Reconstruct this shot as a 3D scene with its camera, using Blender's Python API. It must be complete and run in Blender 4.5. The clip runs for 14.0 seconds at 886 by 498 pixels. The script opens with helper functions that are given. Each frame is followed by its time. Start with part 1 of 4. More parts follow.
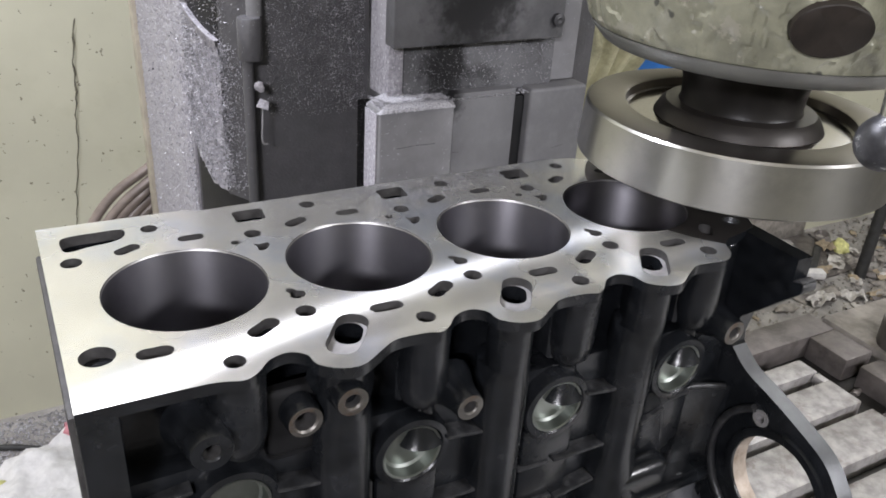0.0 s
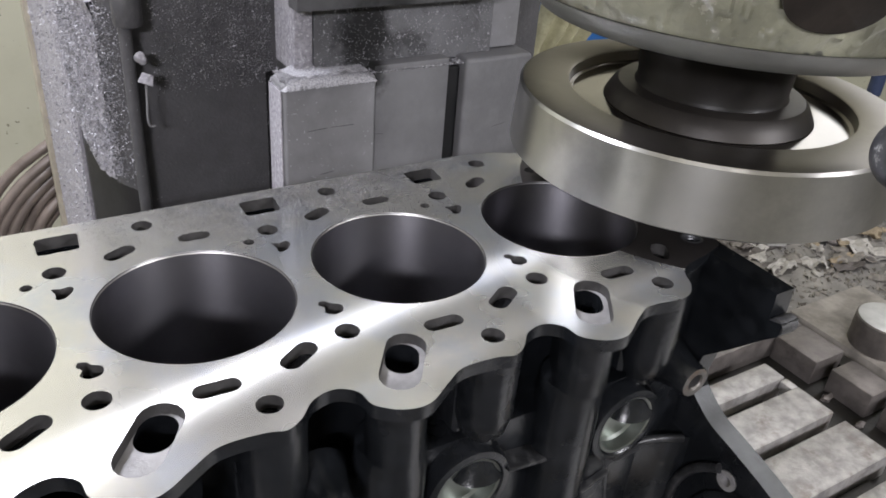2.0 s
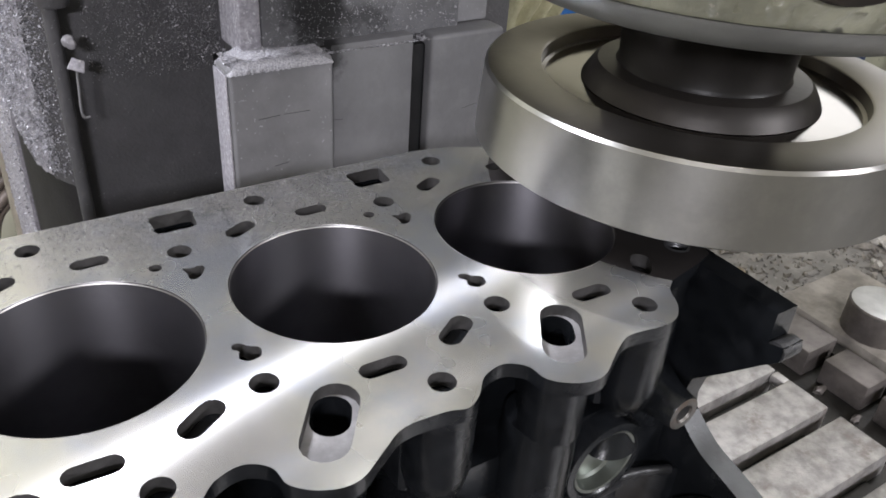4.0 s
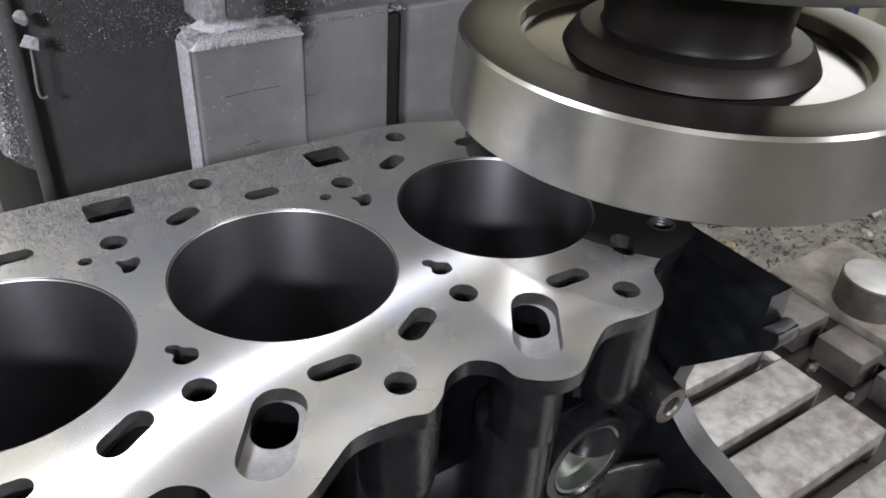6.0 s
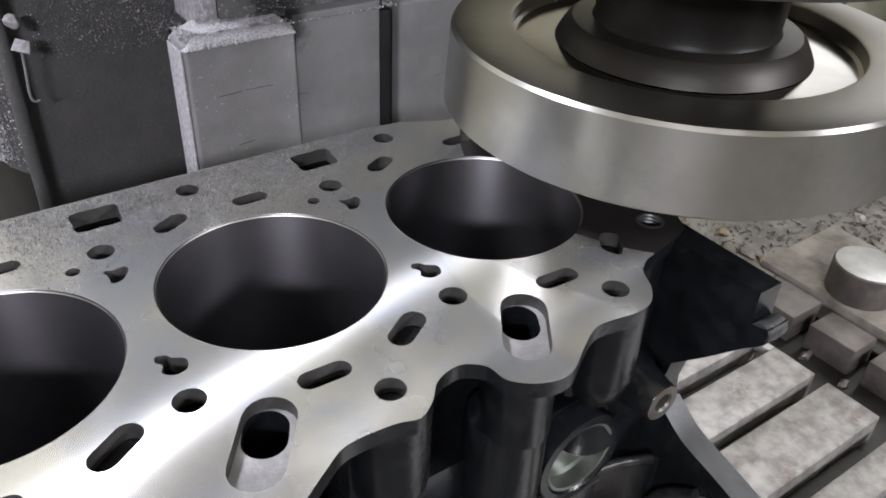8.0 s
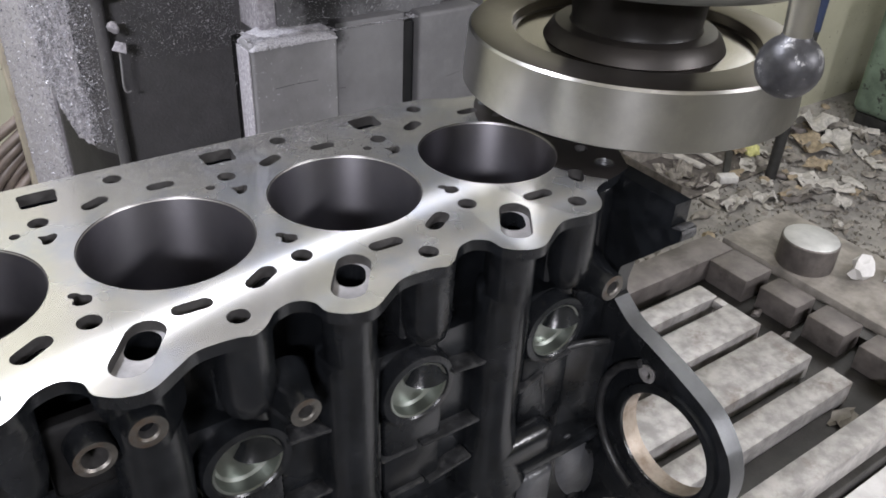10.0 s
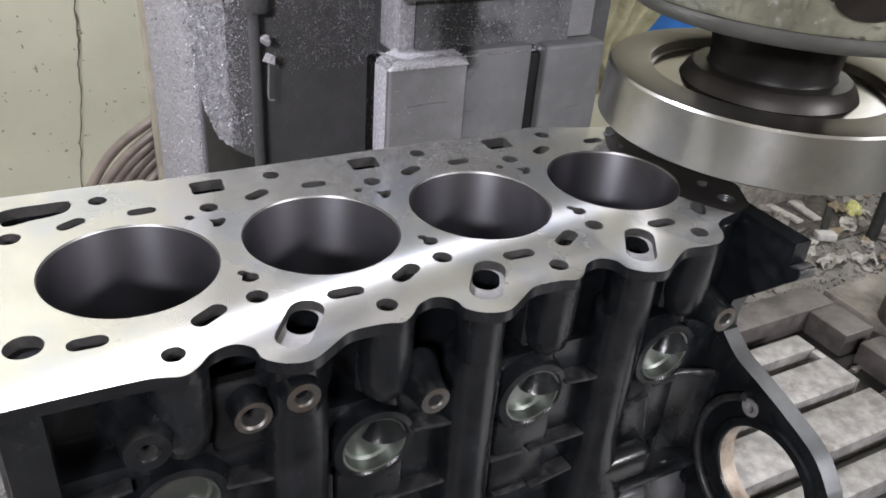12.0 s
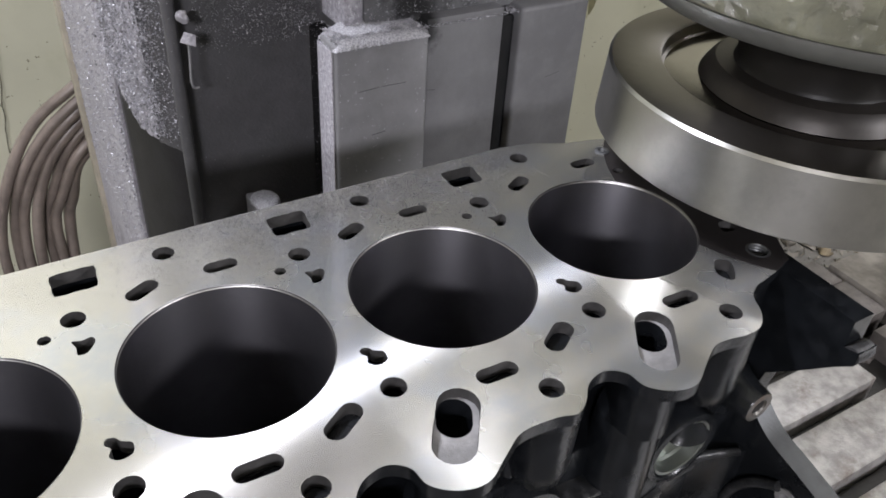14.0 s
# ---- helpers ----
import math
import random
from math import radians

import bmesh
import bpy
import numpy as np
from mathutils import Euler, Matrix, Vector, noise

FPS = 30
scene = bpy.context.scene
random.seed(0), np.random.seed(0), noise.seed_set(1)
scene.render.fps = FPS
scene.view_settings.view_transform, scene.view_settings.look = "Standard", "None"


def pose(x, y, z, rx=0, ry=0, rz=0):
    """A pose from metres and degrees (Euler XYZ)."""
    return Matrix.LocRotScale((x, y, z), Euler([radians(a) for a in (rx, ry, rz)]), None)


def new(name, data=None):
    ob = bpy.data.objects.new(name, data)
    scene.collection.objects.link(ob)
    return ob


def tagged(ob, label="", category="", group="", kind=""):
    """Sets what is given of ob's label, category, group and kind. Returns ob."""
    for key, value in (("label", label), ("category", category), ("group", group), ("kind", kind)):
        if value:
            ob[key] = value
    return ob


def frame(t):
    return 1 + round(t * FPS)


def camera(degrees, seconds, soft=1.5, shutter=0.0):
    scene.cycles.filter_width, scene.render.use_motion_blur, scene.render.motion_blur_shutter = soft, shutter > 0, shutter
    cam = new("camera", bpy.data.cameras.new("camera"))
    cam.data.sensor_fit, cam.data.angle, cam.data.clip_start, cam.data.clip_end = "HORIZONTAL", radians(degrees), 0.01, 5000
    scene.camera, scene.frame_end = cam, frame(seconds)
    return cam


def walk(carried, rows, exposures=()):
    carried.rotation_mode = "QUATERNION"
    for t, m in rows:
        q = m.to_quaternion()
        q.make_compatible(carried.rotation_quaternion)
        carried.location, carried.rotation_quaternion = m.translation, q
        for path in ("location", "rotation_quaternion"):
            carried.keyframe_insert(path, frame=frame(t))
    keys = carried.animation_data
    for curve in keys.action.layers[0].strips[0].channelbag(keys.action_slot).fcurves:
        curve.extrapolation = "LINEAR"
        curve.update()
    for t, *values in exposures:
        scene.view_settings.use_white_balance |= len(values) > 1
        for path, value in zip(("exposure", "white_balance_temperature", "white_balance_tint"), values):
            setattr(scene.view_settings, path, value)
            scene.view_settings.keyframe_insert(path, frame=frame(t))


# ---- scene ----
DECK = 1.045          # height of the machined deck over the workshop floor
FEED = [(0.0, 0.0), (0.5, 0.0014), (1.0, 0.0029), (1.5, 0.0044), (2.0, 0.0058), (2.5, 0.0072), (3.0, 0.0084), (5.5, 0.0141), (6.0, 0.0153),
        (6.5, 0.0165), (7.0, 0.0176), (9.5, 0.0223), (10.0, 0.0234), (10.5, 0.0245), (11.0, 0.0258), (11.5, 0.0270), (12.0, 0.0282),
        (12.5, 0.0294), (13.0, 0.0307), (13.5, 0.0320), (14.0, 0.0334)]
cam = camera(57.33, 14.0, soft=1.7)
ROWS = [
    (0.0, -0.1178, -0.4361, 0.2272, -28.17, -27.71, -3.50),
    (0.5, -0.0983, -0.4128, 0.2197, -29.00, -28.55, -3.85),
    (1.0, -0.0563, -0.3730, 0.2117, -29.78, -29.24, -4.01),
    (1.5, -0.0382, -0.3575, 0.2092, -30.45, -29.79, -4.17),
    (2.0, -0.0262, -0.3466, 0.2059, -30.81, -30.44, -4.19),
    (2.5, -0.0192, -0.3429, 0.2054, -31.13, -30.73, -4.23),
    (3.0, -0.0042, -0.3265, 0.1998, -31.64, -31.23, -4.01),
    (5.5, 0.0323, -0.2885, 0.1852, -33.50, -33.52, -3.15),
    (6.0, 0.0371, -0.2850, 0.1793, -33.80, -33.75, -2.96),
    (6.5, 0.0366, -0.2834, 0.1804, -34.08, -33.91, -2.66),
    (7.0, 0.0387, -0.2817, 0.1811, -34.31, -34.07, -2.36),
    (9.5, -0.0003, -0.3175, 0.2034, -35.11, -34.42, -2.33),
    (10.0, -0.0628, -0.4004, 0.2200, -34.76, -32.88, -2.40),
    (10.5, -0.0936, -0.4198, 0.2263, -32.22, -31.96, -3.56),
    (11.0, -0.1085, -0.4250, 0.2311, -30.51, -31.33, -3.89),
    (11.5, -0.1136, -0.4197, 0.2269, -28.77, -30.96, -4.27),
    (12.0, -0.1106, -0.4129, 0.2253, -27.39, -31.08, -4.06),
    (12.5, -0.0901, -0.3811, 0.2382, -26.72, -33.11, -4.02),
    (13.0, -0.0563, -0.3487, 0.2525, -25.32, -36.87, -4.55),
    (13.5, -0.0479, -0.3117, 0.2397, -26.43, -36.96, -3.89),
    (14.0, -0.0392, -0.2876, 0.2332, -30.48, -36.95, -3.11),
]
walk(cam, [(t, pose(x, y, DECK + z, 90 + pitch, roll, yaw)) for t, x, y, z, yaw, pitch, roll in ROWS],
     exposures=[(0.0, 0.16), (2.0, 0.05), (6.5, 0.0), (10.0, 0.07), (12.4, 0.12), (13.3, -0.20), (14.0, -0.08)])

# ---- light: tubes over, behind and beside, a wall light, an added far fill ----
world = bpy.data.worlds.new("world")
scene.world = world
world.use_nodes = True
world.node_tree.nodes["Background"].inputs["Color"].default_value = (0.75, 0.85, 1.0, 1)
world.node_tree.nodes["Background"].inputs["Strength"].default_value = 0.05


def area_light(name, eye, target, sx, sy, watts, colour, along=(1, 0, 0)):
    """A rectangular lamp whose long side sx runs as nearly as it can along that direction."""
    data = bpy.data.lights.new(name, "AREA")
    data.shape, data.size, data.size_y, data.energy, data.color = "RECTANGLE", sx, sy, watts, colour
    ob = new(name, data)
    back = (Vector(eye) - Vector(target)).normalized()
    side = Vector(along)
    side = (side - back * side.dot(back)).normalized()
    m = Matrix((side, back.cross(side), back)).transposed().to_4x4()
    m.translation = eye
    ob.matrix_world = m
    return ob


area_light("tube_light_over", (-0.62, 0.62, DECK + 1.62), (-0.1, 0.0, DECK), 0.90, 0.06, 50, (0.96, 0.98, 1.11), (0.86, 0.51, 0))
area_light("tube_light_behind", (-1.50, -2.05, DECK + 1.12), (0.2, 0.3, DECK), 0.60, 0.12, 58, (0.99, 0.975, 1.06))
area_light("tube_light_right", (1.45, -1.95, DECK + 1.05), (0.3, -0.05, DECK - 0.1), 0.60, 0.25, 42, (0.99, 0.98, 1.04), (0.5, 0.87, 0))
# unseen fill lamp, added to brighten the floor and table end
area_light("fill_light_far", (2.4, 0.2, 2.72), (2.4, 0.2, 0.0), 1.2, 0.2, 24, (0.98, 0.98, 1.02))
area_light("wall_light_far", (2.75, 1.16, DECK + 0.80), (1.6, 0.1, DECK - 0.4), 0.9, 0.55, 3.2, (0.97, 0.98, 1.05))


# ---- materials ----
def material(name, base, rough=0.5, metal=0.0, vary=0.15, scale=40.0, bump=0.0, bump_scale=300.0, second=None, second_scale=6.0,
             second_at=(0.45, 0.65), speck=None, speck_scale=500.0, speck_at=(0.66, 0.7), rough_vary=0.1, coat=0.0, spec=0.5, blot=None):
    """Noise-varied paint or metal. blot: centre, half sizes and colour of one ragged stain."""
    m = bpy.data.materials.new(name)
    m.use_nodes = True
    n, l = m.node_tree.nodes, m.node_tree.links
    b = n["Principled BSDF"]
    tc = n.new("ShaderNodeTexCoord")

    def tex(s, detail=4.0, rough_=0.6):
        t = n.new("ShaderNodeTexNoise")
        t.inputs["Scale"].default_value, t.inputs["Detail"].default_value, t.inputs["Roughness"].default_value = s, detail, rough_
        l.new(tc.outputs["Object"], t.inputs["Vector"])
        return t.outputs["Fac"]

    def ramp(fac, lo, hi):
        r = n.new("ShaderNodeMapRange")
        r.interpolation_type = "SMOOTHSTEP"
        r.inputs["From Min"].default_value, r.inputs["From Max"].default_value = lo, hi
        l.new(fac, r.inputs["Value"])
        return r.outputs["Result"]

    def mix(fac, a, c):
        x = n.new("ShaderNodeMix")
        x.data_type = "RGBA"
        l.new(fac, x.inputs[0])
        for sock, v in ((x.inputs[6], a), (x.inputs[7], c)):
            if isinstance(v, tuple):
                sock.default_value = (*v[:3], 1)
            else:
                l.new(v, sock)
        return x.outputs[2]

    lo = tuple(c * (1 - vary) for c in base)
    hi = tuple(min(1, c * (1 + vary)) for c in base)
    col = mix(ramp(tex(scale), 0.3, 0.7), lo, hi)
    if second:
        col = mix(ramp(tex(second_scale, 6.0, 0.7), *second_at), col, second)
    r = n.new("ShaderNodeMapRange")
    r.inputs["To Min"].default_value, r.inputs["To Max"].default_value = rough - rough_vary, rough + rough_vary
    l.new(tex(scale * 0.37), r.inputs["Value"])
    l.new(r.outputs["Result"], b.inputs["Roughness"])
    b.inputs["Metallic"].default_value = metal
    if speck:
        s = ramp(tex(speck_scale, 2.0, 0.5), *speck_at)
        col = mix(s, col, speck)
    if blot:
        centre, halves, tone = blot
        away = n.new("ShaderNodeVectorMath")
        away.operation = "SUBTRACT"
        l.new(tc.outputs["Object"], away.inputs[0])
        away.inputs[1].default_value = centre
        shrunk = n.new("ShaderNodeVectorMath")
        shrunk.operation = "DIVIDE"
        l.new(away.outputs[0], shrunk.inputs[0])
        shrunk.inputs[1].default_value = halves
        length = n.new("ShaderNodeVectorMath")
        length.operation = "LENGTH"
        l.new(shrunk.outputs[0], length.inputs[0])
        ragged = n.new("ShaderNodeMath")
        ragged.operation = "MULTIPLY_ADD"
        l.new(tex(55.0, 5.0, 0.7), ragged.inputs[0])
        ragged.inputs[1].default_value = 1.6
        l.new(length.outputs["Value"], ragged.inputs[2])
        col = mix(ramp(ragged.outputs[0], 1.25, 1.95), tone, col)
    l.new(col, b.inputs["Base Color"])
    b.inputs["Coat Weight"].default_value = coat
    b.inputs["Specular IOR Level"].default_value = spec
    if bump:
        bp = n.new("ShaderNodeBump")
        bp.inputs["Strength"].default_value, bp.inputs["Distance"].default_value = bump, 0.001
        l.new(tex(bump_scale, 3.0), bp.inputs["Height"])
        l.new(bp.outputs["Normal"], b.inputs["Normal"])
    return m


TOOL_RADIUS = 0.1015     # circle that the cutting edge runs on


def cut_metal(name, base, rough, aniso, centre_y=None, radius=0.11, clear=0.0, tint=None):
    """Metal with tool marks: arcs of a face cutter fed along x, or rings round the local z axis."""
    m = material(name, base, rough, 1.0, 0.06, 25.0, 0.0, rough_vary=0.03, second=tint or tuple(c * 0.85 for c in base), second_scale=14.0)
    n, l = m.node_tree.nodes, m.node_tree.links
    b = n["Principled BSDF"]
    b.inputs["Anisotropic"].default_value = aniso
    tc = n.new("ShaderNodeTexCoord")
    if centre_y is None:
        t = n.new("ShaderNodeTangent")
        t.direction_type, t.axis = "RADIAL", "Z"
        l.new(t.outputs["Tangent"], b.inputs["Tangent"])
        b.inputs["Anisotropic Rotation"].default_value = 0.25
        return m
    sep = n.new("ShaderNodeSeparateXYZ")
    l.new(tc.outputs["Object"], sep.inputs["Vector"])

    def calc(op, a, c=0.0):
        x = n.new("ShaderNodeMath")
        x.operation = op
        for sock, v in zip(x.inputs, (a, c)):
            if isinstance(v, float):
                sock.default_value = v
            else:
                l.new(v, sock)
        return x.outputs[0]

    u = calc("DIVIDE", calc("SUBTRACT", sep.outputs["Y"], centre_y), radius)
    w = calc("SQRT", calc("MAXIMUM", calc("SUBTRACT", 1.0, calc("MULTIPLY", u, u)), 0.02))
    vec = n.new("ShaderNodeCombineXYZ")
    l.new(w, vec.inputs["X"])
    l.new(calc("MULTIPLY", u, -1.0), vec.inputs["Y"])
    l.new(vec.outputs["Vector"], b.inputs["Tangent"])
    # fine feed marks: arcs repeated along x
    phase = calc("ADD", sep.outputs["X"], calc("MULTIPLY", w, radius))
    wave = n.new("ShaderNodeTexNoise")
    wave.noise_dimensions = "1D"
    wave.inputs["Scale"].default_value, wave.inputs["Detail"].default_value = 1800.0, 3.0
    l.new(phase, wave.inputs["W"])
    bp = n.new("ShaderNodeBump")
    bp.inputs["Strength"].default_value, bp.inputs["Distance"].default_value = 0.06, 0.0002
    l.new(wave.outputs["Fac"], bp.inputs["Height"])
    l.new(bp.outputs["Normal"], b.inputs["Normal"])
    if clear:
        # the flat lands between the tool marks mirror more sharply
        g = n.new("ShaderNodeBsdfAnisotropic")
        g.inputs["Roughness"].default_value, g.inputs["Anisotropy"].default_value = 0.12, 0.5
        l.new(b.inputs["Base Color"].links[0].from_socket, g.inputs["Color"])
        l.new(vec.outputs["Vector"], g.inputs["Tangent"])
        mx = n.new("ShaderNodeMixShader")
        mx.inputs["Fac"].default_value = clear
        l.new(b.outputs["BSDF"], mx.inputs[1])
        l.new(g.outputs["BSDF"], mx.inputs[2])
        # torn metal in the marks scatters the lamp light widely
        w3 = n.new("ShaderNodeBsdfAnisotropic")
        w3.inputs["Roughness"].default_value = 0.72
        l.new(b.inputs["Base Color"].links[0].from_socket, w3.inputs["Color"])
        m3 = n.new("ShaderNodeMixShader")
        m3.inputs["Fac"].default_value = 0.13
        l.new(mx.outputs["Shader"], m3.inputs[1])
        l.new(w3.outputs["BSDF"], m3.inputs[2])
        # inside the tool circle and beyond its axis the deck turns dark and blotchy
        place = n.new("ShaderNodeTexCoord")
        place.name = "tool_axis"
        ax = n.new("ShaderNodeSeparateXYZ")
        l.new(place.outputs["Object"], ax.inputs["Vector"])
        wob = n.new("ShaderNodeTexNoise")
        wob.inputs["Scale"].default_value = 900.0
        l.new(tc.outputs["Object"], wob.inputs["Vector"])
        reach = calc("SQRT", calc("ADD", calc("MULTIPLY", ax.outputs["X"], ax.outputs["X"]), calc("MULTIPLY", ax.outputs["Y"], ax.outputs["Y"])))
        reach = calc("ADD", reach, calc("MULTIPLY", wob.outputs["Fac"], 0.0006))
        ahead = calc("MAXIMUM", calc("LESS_THAN", reach, TOOL_RADIUS), calc("GREATER_THAN", ax.outputs["X"], 0.0))
        dark_face = n.new("ShaderNodeBsdfPrincipled")
        blotch = n.new("ShaderNodeTexNoise")
        blotch.inputs["Scale"].default_value, blotch.inputs["Detail"].default_value = 60.0, 5.0
        l.new(tc.outputs["Object"], blotch.inputs["Vector"])
        shade = n.new("ShaderNodeMix")
        shade.data_type = "RGBA"
        l.new(blotch.outputs["Fac"], shade.inputs[0])
        shade.inputs[6].default_value, shade.inputs[7].default_value = (0.010, 0.009, 0.009, 1), (0.035, 0.031, 0.031, 1)
        l.new(shade.outputs[2], dark_face.inputs["Base Color"])
        dark_face.inputs["Roughness"].default_value, dark_face.inputs["Specular IOR Level"].default_value = 0.34, 0.35
        m4 = n.new("ShaderNodeMixShader")
        l.new(ahead, m4.inputs["Fac"])
        l.new(m3.outputs["Shader"], m4.inputs[1])
        l.new(dark_face.outputs["BSDF"], m4.inputs[2])
        l.new(m4.outputs["Shader"], n["Material Output"].inputs["Surface"])
    return m


M = {}
M["deck"] = cut_metal("machined_iron", (0.775, 0.76, 0.715), 0.27, 1.0, -0.048, TOOL_RADIUS, clear=0.45, tint=(0.68, 0.70, 0.735))
M["cutter"] = cut_metal("turned_steel", (0.43, 0.425, 0.405), 0.30, 0.6)
M["recess"] = cut_metal("polished_turned_steel", (0.36, 0.34, 0.315), 0.15, 0.3)
M["cutter_top"] = cut_metal("oily_turned_steel", (0.22, 0.20, 0.18), 0.30, 0.7)
M["iron"] = material("black_painted_cast_iron", (0.0062, 0.0070, 0.0082), 0.25, 0.0, 0.35, 60, 0.20, 300, second=(0.015, 0.016, 0.018), second_scale=26, second_at=(0.48, 0.72), spec=0.40, rough_vary=0.12)
M["worn_iron"] = material("worn_cast_edge", (0.019, 0.0195, 0.021), 0.34, 0.1, 0.4, 150, 0.3, 500, second=(0.045, 0.045, 0.046), second_scale=160, second_at=(0.5, 0.66), spec=0.35)
M["raw_iron"] = material("raw_cast_iron", (0.046, 0.044, 0.043), 0.6, 0.2, 0.3, 80, 0.4, 600)
M["hone"] = cut_metal("honed_cylinder_wall", (0.165, 0.161, 0.174), 0.40, 0.30)
M["plug"] = material("zinc_plated_steel", (0.25, 0.268, 0.248), 0.36, 1.0, 0.1, 60, 0.05, 300)
M["boss"] = material("machined_boss_face", (0.135, 0.128, 0.118), 0.42, 0.8, 0.2, 120, 0.1, 800, second=(0.12, 0.09, 0.07), second_scale=70)
M["ledge"] = material("machined_ledge", (0.29, 0.282, 0.282), 0.5, 0.4, 0.2, 90, 0.2, 700)
M["chamfer"] = material("bright_cut_chamfer", (0.42, 0.41, 0.40), 0.45, 1.0, 0.08, 60)
M["rusty"] = material("rust_tinged_machined_iron", (0.30, 0.255, 0.21), 0.5, 0.4, 0.25, 60, 0.3, 500, second=(0.20, 0.15, 0.11), second_scale=40)
M["table_brown"] = material("brown_oily_table_iron", (0.145, 0.130, 0.122), 0.5, 0.4, 0.25, 40, 0.4, 300, second=(0.075, 0.066, 0.060), second_scale=22, second_at=(0.48, 0.68))
# sheen of the black casting, put into a lighter grey base colour
M["grey_sheen"] = material("grey_sheen_casting", (0.060, 0.062, 0.067), 0.34, 0.1, 0.25, 60, 0.3, 400)
M["rough_cast"] = material("rough_grey_casting", (0.060, 0.060, 0.062), 0.45, 0.3, 0.4, 120, 0.9, 420, second=(0.035, 0.035, 0.036), second_scale=70, second_at=(0.48, 0.6))
M["pink"] = material("faded_red_wrapper", (0.55, 0.22, 0.25), 0.6, 0.0, 0.2, 60, 0.4, 80)
M["edge"] = material("machined_flange_edge", (0.12, 0.123, 0.127), 0.45, 0.7, 0.15, 50, 0.2, 500)
M["grey"] = material("grey_machine_paint", (0.072, 0.070, 0.074), 0.6, 0.0, 0.2, 22, 0.9, 260, second=(0.062, 0.062, 0.064), second_scale=5,
                     speck=(0.22, 0.22, 0.23), speck_scale=420, speck_at=(0.70, 0.74))
M["grey_clean"] = material("dusty_grey_paint", (0.20, 0.198, 0.205), 0.6, 0.0, 0.10, 30, 0.35, 150, second=(0.17, 0.169, 0.174), second_scale=11,
                           speck=(0.42, 0.42, 0.44), speck_scale=380, speck_at=(0.70, 0.73))
M["soot"] = material("sooty_grey_paint", (0.12, 0.12, 0.125), 0.6, 0.0, 0.2, 22, 0.6, 300, second=(0.05, 0.05, 0.052), second_scale=16, second_at=(0.47, 0.62),
                    speck=(0.30, 0.30, 0.31), speck_scale=300, speck_at=(0.66, 0.70), blot=((0.292, 0.298, DECK + 0.004), (0.030, 0.1, 0.048), (0.010, 0.010, 0.0105)))
M["plate"] = material("smoke_stained_paint", (0.105, 0.104, 0.108), 0.6, 0.0, 0.2, 22, 0.6, 260, second=(0.062, 0.062, 0.064), second_scale=9,
                      blot=((0.315, 0.276, DECK + 0.085), (0.058, 0.1, 0.080), (0.016, 0.016, 0.017)))
M["grey_mid"] = material("darker_grey_paint", (0.118, 0.117, 0.121), 0.55, 0.0, 0.12, 26, 0.35, 150, second=(0.095, 0.094, 0.098), second_scale=10,
                         blot=((0.297, 0.284, DECK - 0.030), (0.016, 0.1, 0.026), (0.012, 0.012, 0.0125)))
M["dark_grey"] = material("oily_dark_paint", (0.035, 0.035, 0.037), 0.5, 0.0, 0.3, 30, 0.4, 300)
M["bare"] = material("oily_grey_panel", (0.016, 0.0155, 0.0165), 0.55, 0.0, 0.25, 30, 0.3, 300, spec=0.3)
# black for recesses, with their shade put into the base colour
M["shade_black"] = material("shade_black_panel", (0.008, 0.008, 0.0085), 0.55, 0.0, 0.3, 30, 0.3, 300, spec=0.15)
M["speckled"] = material("chip_covered_paint", (0.32, 0.308, 0.335), 0.65, 0.0, 0.28, 260, 0.25, 330, second=(0.36, 0.35, 0.37), second_scale=14,
                         speck=(0.52, 0.515, 0.54), speck_scale=300, speck_at=(0.62, 0.68))
M["heap"] = material("heaped_chips", (0.36, 0.355, 0.375), 0.55, 0.1, 0.35, 700, 0.5, 900)
M["cream_edge"] = material("cream_filler_edge", (0.42, 0.38, 0.30), 0.7, 0.0, 0.15, 30, 0.3, 300)
M["wall"] = material("cream_green_plaster", (0.50, 0.49, 0.375), 0.75, 0.0, 0.07, 3, 0.25, 60, second=(0.40, 0.39, 0.28), second_scale=2.2,
                     second_at=(0.5, 0.8), speck=(0.22, 0.205, 0.15), speck_scale=85, speck_at=(0.715, 0.735))
M["crack"] = material("dark_crack", (0.11, 0.10, 0.07), 0.9, 0.0, 0.3, 60)
M["floor"] = material("dusty_concrete", (0.29, 0.275, 0.255), 0.8, 0.0, 0.25, 9, 0.6, 90, second=(0.20, 0.19, 0.18), second_scale=5.0, second_at=(0.42, 0.62),
                      speck=(0.36, 0.35, 0.33), speck_scale=70, speck_at=(0.66, 0.74))
M["green"] = material("worn_green_casting", (0.20, 0.198, 0.145), 0.38, 0.0, 0.25, 34, 1.0, 150, second=(0.26, 0.25, 0.20), second_scale=38,
                      second_at=(0.58, 0.61), coat=0.25, speck=(0.05, 0.05, 0.04), speck_scale=60, speck_at=(0.66, 0.70))
M["flange_grey"] = material("worn_grey_rim", (0.115, 0.115, 0.105), 0.4, 0.2, 0.15, 30, 0.15, 200)
M["hub_face"] = material("brown_turned_steel", (0.085, 0.076, 0.068), 0.4, 0.8, 0.2, 25, 0.1, 300)
M["hub"] = material("dark_brown_oily_steel", (0.034, 0.030, 0.027), 0.45, 0.5, 0.25, 25, 0.1, 300)
M["spindle"] = material("black_steel", (0.012, 0.011, 0.010), 0.40, 0.0, 0.3, 30, 0.1, 300, spec=0.16)
